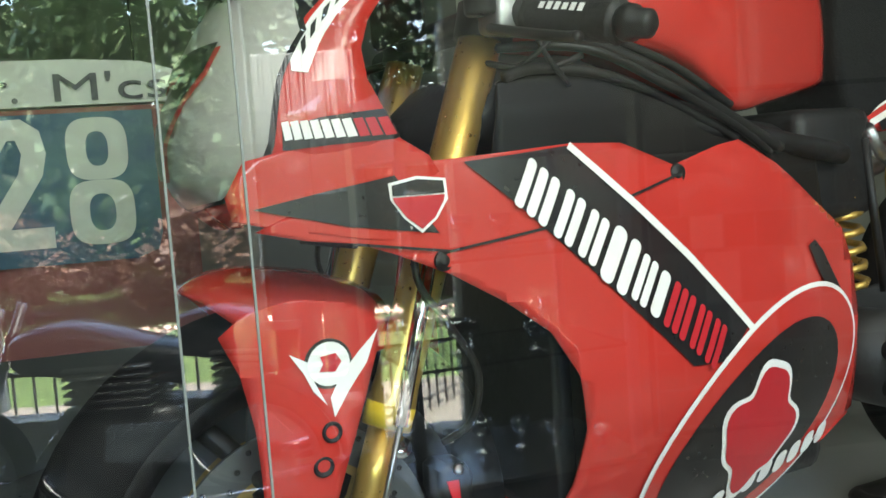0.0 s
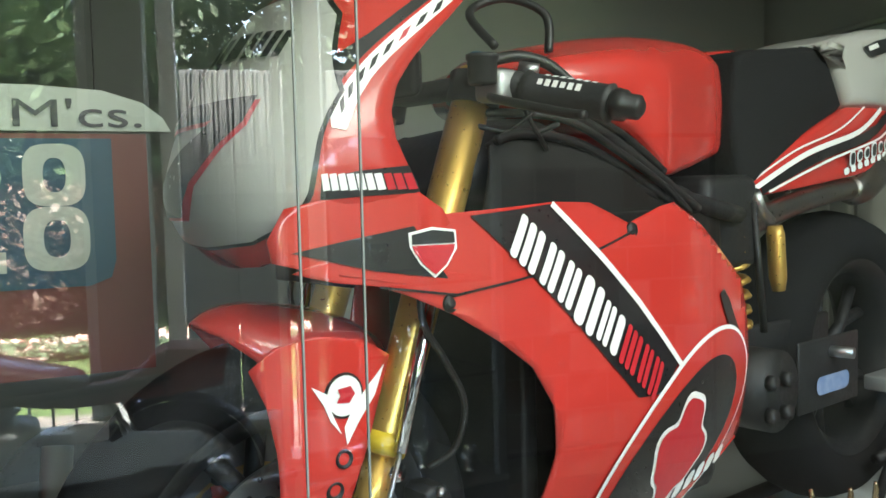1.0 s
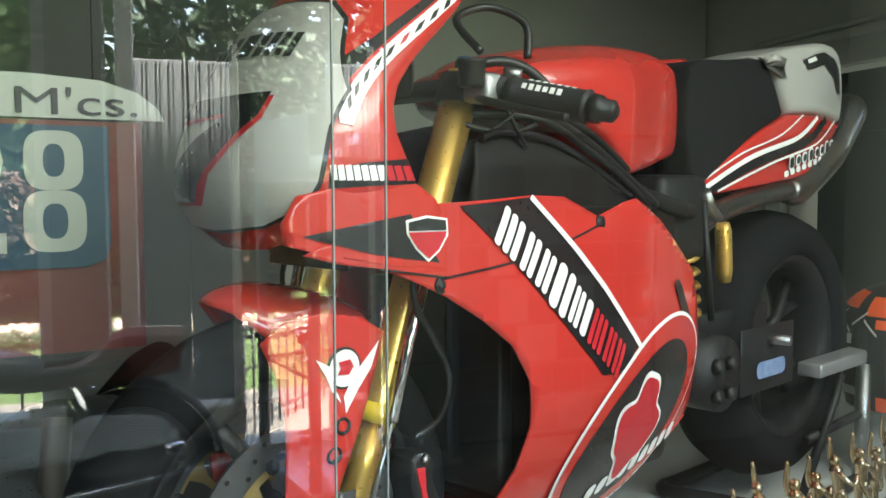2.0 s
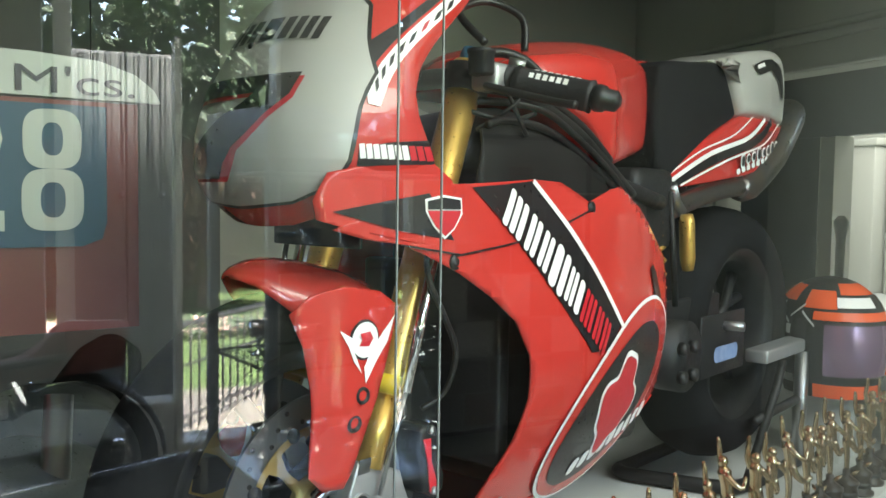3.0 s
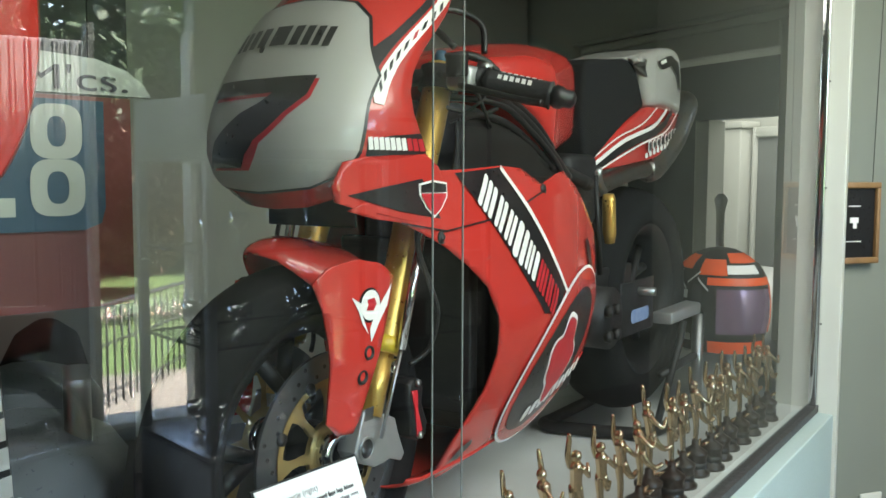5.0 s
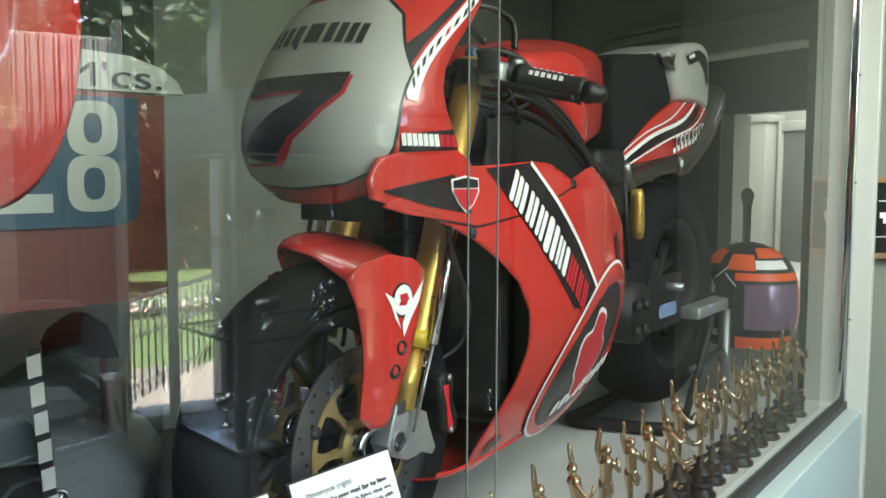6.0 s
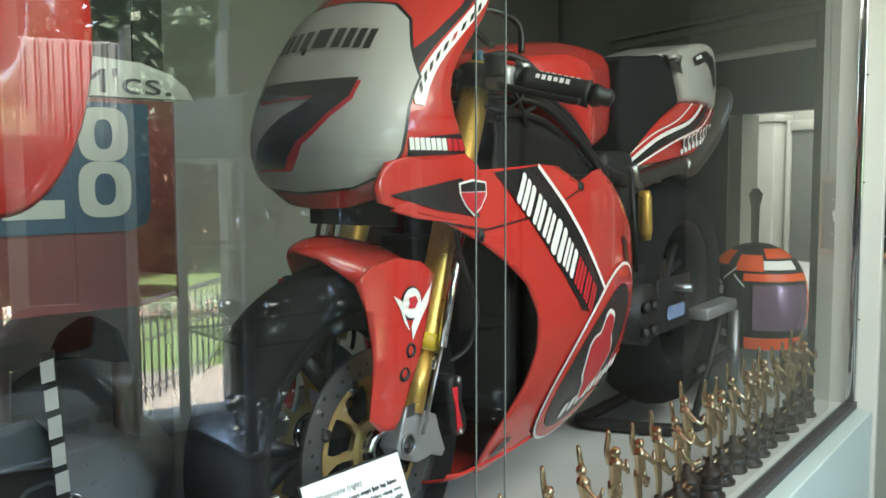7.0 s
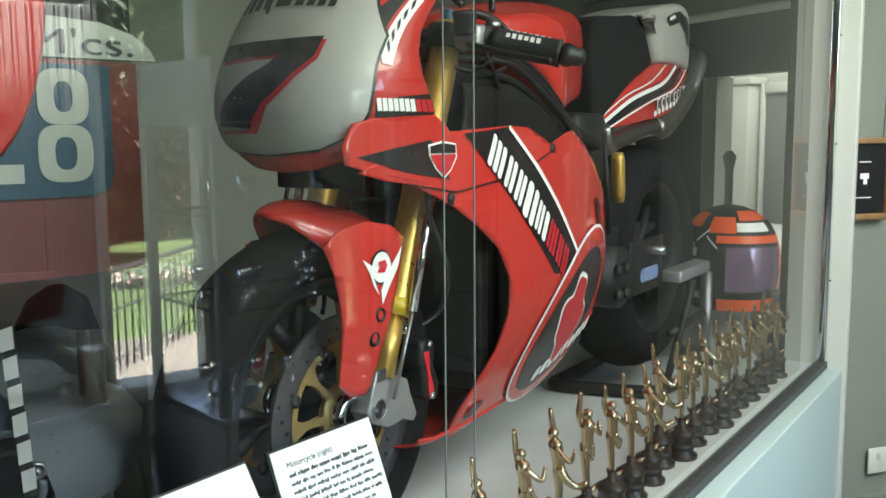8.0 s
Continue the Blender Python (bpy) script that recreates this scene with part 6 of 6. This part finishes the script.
w2f = wheel("front_wheel", C(0.05, 0, 0.30), 0.30, 0.10, 0.22, 0, DARKM, b2, 6)
w2r = wheel("rear_wheel", C(1.55, 0, 0.31), 0.31, 0.13, 0.22, 0, STEEL, b2, 9)
part("seat", loft([[C(r, w * math.cos(a), z + h * math.sin(a)) for a in (P2 * i / 16 for i in range(16))] for r, z, w, h in ((1.15, 0.70, 0.09, 0.02), (1.3, 0.72, 0.13, 0.04), (1.6, 0.74, 0.12, 0.05), (1.84, 0.77, 0.10, 0.05), (1.9, 0.80, 0.05, 0.03))]), FOAM, b2, "black seat")
part("tank", loft([[C(r, w * math.cos(a), z + h * math.sin(a)) for a in (P2 * i / 18 for i in range(18))] for r, z, w, h in ((0.42, 0.78, 0.06, 0.03), (0.5, 0.78, 0.14, 0.09), (0.75, 0.79, 0.16, 0.12), (1.05, 0.76, 0.13, 0.09), (1.15, 0.74, 0.05, 0.03))]), GREYF, b2, "grey fuel tank")
part("fairing", loft([[C(r, w * math.sin(a), z + h * math.cos(a)) for a in np.linspace(-1.9, 1.9, 9)] for r, z, w, h in ((-0.10, 0.84, 0.05, 0.07), (0.0, 0.84, 0.13, 0.10), (0.2, 0.80, 0.17, 0.10), (0.5, 0.76, 0.19, 0.11), (0.8, 0.70, 0.16, 0.09))], close=False), GREYF, b2, "dark grey angular fairing")
part("belly", box(-1.0, -0.2, 0.16, -0.3, 0.2, 0.55, 0.05), DARKM, b2, "dark engine block")
for sgn in (1, -1):
    part("fork_leg", tube([C(0.30, 0.10 * sgn, 0.98), C(0.05, 0.10 * sgn, 0.30)], 0.022, 16), STEEL, b2, "steel fork leg")
    part("brake_disc", lathe([(0.08, 0.065 * sgn), (0.15, 0.065 * sgn), (0.15, 0.07 * sgn), (0.08, 0.07 * sgn)], 48, centre=C(0.05, 0, 0.30)), DISC, b2)
    part("caliper", box(-0.16, 0.05 * sgn - 0.03, 0.30, -0.09, 0.05 * sgn + 0.03, 0.42, 0.012), ALU, b2)
part("side_plate", loft([[(x, y, z) for x, y in ((0.10, y0 + 0.001), (0.12, y0 + 0.001), (0.12, y0 + 0.016), (0.10, y0 + 0.016))] for y0, z in ((0.013, 0.86), (-0.002, 1.085))]), DARKM, b2, "black front strip", sm=False)
for i in range(6):
    y0, z0 = -0.002 + 0.003 * i, 1.046 - 0.036 * i
    bm = bmesh.new()
    bm.faces.new([bm.verts.new((0.1215, y, z)) for y, z in ((y0 + 0.001, z0), (y0 + 0.017, z0 + 0.004), (y0 + 0.016, z0 + 0.032), (y0, z0 + 0.027))])
    bmesh.ops.solidify(bm, geom=bm.faces[:], thickness=0.001)
    part("decal_bar", bm, VINYL, b2, "white decal bar", sm=False)
flat_shaded(part("front_plate", loft([[(x, y, z) for y, z in ((-0.30, 0.958), (-0.06, 0.990), (-0.012, 0.996), (0.012, 0.965), (0.020, 0.935), (-0.05, 0.930), (-0.30, 0.905))] for x in (0.088, 0.096)]), GREYF, b2, "grey angular front plate"))
flat_shaded(part("carbon_panel", loft([[(x, y, z) for y, z in ((-0.30, 0.900), (-0.05, 0.926), (0.022, 0.930), (0.030, 0.87), (0.020, 0.835), (-0.06, 0.815), (-0.30, 0.79))] for x in (0.084, 0.090)]), CARBON, b2, "dark woven carbon panel"))
part("panel_rib", tube([(0.094, -0.30, 0.80), (0.094, -0.10, 0.818), (0.094, 0.02, 0.838), (0.094, 0.035, 0.87)], 0.006, 8, 4), GREYF, b2, "grey edge rib")
for q in ((-0.066, 0.963), (-0.028, 0.848), (0.030, 0.885)):
    seat_ = part("fastener", lathe([(0, 0.0), (0.0115, 0.0), (0.0115, 0.006), (0.0085, 0.008), (0.0085, 0.004), (0, 0.004)], 20, axis="Z"), STEEL, b2, "ringed steel fastener", m=Matrix.Translation((0.096, q[0], q[1])) @ Matrix.Rotation(radians(90), 4, "Y"))
    part("screw_head", lathe([(0, 0.004), (0.0055, 0.004), (0.0045, 0.0085), (0, 0.009)], 14, axis="Z"), CHROME, seat_)
part("engine_pipe", tube([C(0.1, 0.12, 0.55), C(0.02, 0.10, 0.70), C(0.05, 0.03, 0.78)], 0.02, 12, 4), STEEL, b2, "steel pipe")
part("engine_pipe", tube([C(0.1, 0.16, 0.50), C(0.0, 0.15, 0.62), C(0.02, 0.06, 0.74)], 0.022, 12, 4), CHROME, b2, "polished pipe")
part("number_card", box(-0.9, 0.20, 0.84, -0.62, 0.206, 0.90, 0.004), PAPER, b2, "pale side card")

# ---- white post by the far opening ----
wp = empty("white_post", pose(2.30, 2.56, FLOOR), "slim white post with a rounded top", "post")
part("stem", tube([(0, 0, 0), (0, 0, 0.58), (0, 0, 0.64), (0, 0, 0.665)], (0.015, 0.018, 0.03, 0.012), 14), VINYL, wp)

# ---- low case beside the cabinet ----
lc = empty("low_case", Matrix.Translation((1.655, -0.902, 0)) @ Matrix.Rotation(math.atan2(-1.413 + 0.899, 0.3655 - 1.663), 4, "Z"), "low brown-grey display case with a bright metal edge", "display case")
part("panel", box(0, 0, 0, 1.36, 0.03, 0.42, 0.003), CABG, lc, "grey-brown panel")
part("edge", box(-0.005, -0.012, 0.421, 1.365, 0.02, 0.445, 0.003), CHROME, lc, "bright metal edging")

# ---- motorcycle standing in the hall before the garden wall ----
hb = empty("hall_motorcycle", pose(0.525, -2.821, 0, 0, 0, 228), "grey classic racing motorcycle with a brown square seat tail", "motorcycle")
wheel("front_wheel", C(0.32, 0, 0.31), 0.31, 0.09, 0.24, 0, STEEL, hb, 18, 0.22)
wheel("rear_wheel", C(1.76, 0, 0.31), 0.31, 0.10, 0.24, 0, STEEL, hb, 18, 0.22)
SEATL = smooth_line([(1.12, 0.735), (1.25, 0.715), (1.42, 0.695), (1.56, 0.715), (1.64, 0.765), (1.69, 0.822), (1.735, 0.836)], 4) + smooth_line([(1.735, 0.662), (1.66, 0.655), (1.55, 0.648), (1.40, 0.638), (1.25, 0.65), (1.13, 0.68)], 3)
flat_shaded(part("seat", side_slab(SEATL, 0.105, 0.012), LEATHER, hb, "brown leather seat rising into a hump"))
flat_shaded(part("seat_tail", side_slab([(1.737, 0.662), (1.94, 0.690), (1.962, 0.835), (1.737, 0.842)], 0.112, 0.010), LEATHER, hb, "brown square seat tail"))
part("tail_piping", tube([C(1.737, 0.1, 0.840), C(1.80, 0.104, 0.8395), C(1.95, 0.104, 0.834)], 0.004, 6), VINYL, hb, "pale seat piping")
bm = bmesh.new()
loft([[C(1.76 + rr * math.cos(a), l_, 0.31 + rr * math.sin(a)) for rr, l_ in ((0.325, -0.062), (0.337, -0.035), (0.340, 0.0), (0.337, 0.035), (0.325, 0.062))] for a in np.linspace(0.05, 2.5, 22)], close=False, bm=bm)
solid(part("rear_mudguard", bm, IRON, hb, "black rear mudguard"), 0.004)
part("tank", loft([ring_oval(*t, p=3.0) for t in catmull([(0.60, 0.80, 0.06, 0.03), (0.64, 0.80, 0.13, 0.08), (0.85, 0.80, 0.15, 0.11), (1.15, 0.755, 0.13, 0.07), (1.38, 0.725, 0.10, 0.045), (1.44, 0.715, 0.05, 0.02)], 3)]), GREYF, hb, "grey fuel tank")
part("engine", box(-1.24, -0.16, 0.22, -0.78, 0.16, 0.58, 0.04), ALU, hb, "finned alloy engine")
for i in range(6):
    part("fin", box(-1.16, -0.19, 0.585 + 0.03 * i, -0.84, 0.19, 0.597 + 0.03 * i, 0.003), ALU, hb, "cooling fin")
for sgn in (1, -1):
    part("fork_leg", tube([C(0.60, 0.09 * sgn, 0.98), C(0.33, 0.09 * sgn, 0.31)], 0.02, 14), STEEL, hb, "steel fork leg")
    part("handlebar", tube([C(0.58, 0.08 * sgn, 0.93), C(0.64, 0.30 * sgn, 0.90)], 0.012, 10), DARKM, hb)
    part("swingarm", tube([C(1.22, 0.11 * sgn, 0.36), C(1.76, 0.10 * sgn, 0.31)], 0.022, 12), GREYF, hb, "grey swinging arm")
    part("shock", tube([C(1.68, 0.13 * sgn, 0.33), C(1.56, 0.13 * sgn, 0.66)], 0.03, 14), CHROME, hb, "chrome shock absorber")
    part("frame_tube", tube([C(0.58, 0.03 * sgn, 0.86), C(1.0, 0.12 * sgn, 0.68), C(1.75, 0.11 * sgn, 0.74)], 0.016, 10, 4), DARKM, hb, "black frame tube")
    part("exhaust_pipe", tube([C(0.80, 0.12 * sgn, 0.50), C(0.70, 0.14 * sgn, 0.35), C(0.88, 0.18 * sgn, 0.22), C(1.35, 0.19 * sgn, 0.24), C(1.95, 0.20 * sgn, 0.30)], (0.022, 0.022, 0.022, 0.026, 0.045), 14, 4), CHROME, hb, "chrome exhaust pipe")

# ---- low display desk with two angled panels ----
desk = empty("display_desk", Matrix.Identity(4), "low dark desk with two angled slate-blue panels", "desk")
gpart("base", box(-1.02, -0.77, 0.0, -0.30, -0.73, 0.44, 0.006), WALLD, desk, "dark base board")


def desk_panel(poly, w0, w1):
    """An upright panel (u, z) leaning from w0 at its foot to w1 at its head."""
    zs = [z for _, z in poly]
    lean = [w0 + (w1 - w0) * (z - min(zs)) / (max(zs) - min(zs)) for z in zs]
    bm = bmesh.new()
    f = bm.faces.new([bm.verts.new((u, w, z)) for (u, z), w in zip(poly, lean)])
    ex = bmesh.ops.extrude_face_region(bm, geom=[f])
    for v in [g for g in ex["geom"] if isinstance(g, bmesh.types.BMVert)]:
        v.co.y += 0.018
    bmesh.ops.recalc_face_normals(bm, faces=bm.faces)
    return bm


gpart("panel", desk_panel([(-1.16, 0.575), (-0.655, 0.575), (-0.60, 0.47), (-0.90, 0.445), (-1.16, 0.46)], -0.83, -0.78), DESKB, desk, "slate-blue angled panel")
gpart("panel", desk_panel([(-0.648, 0.575), (-0.585, 0.605), (-0.365, 0.590), (-0.29, 0.515), (-0.40, 0.490), (-0.53, 0.492), (-0.594, 0.47)], -0.83, -0.78), DESKB, desk, "slate-blue angled panel")
gpart("card", box(-0.78, -0.755, 0.578, -0.665, -0.748, 0.64), PAPER, desk, "pale card on the panel")
gpart("support", box(-0.98, -0.80, 0.40, -0.34, -0.772, 0.50), WALLD, desk)
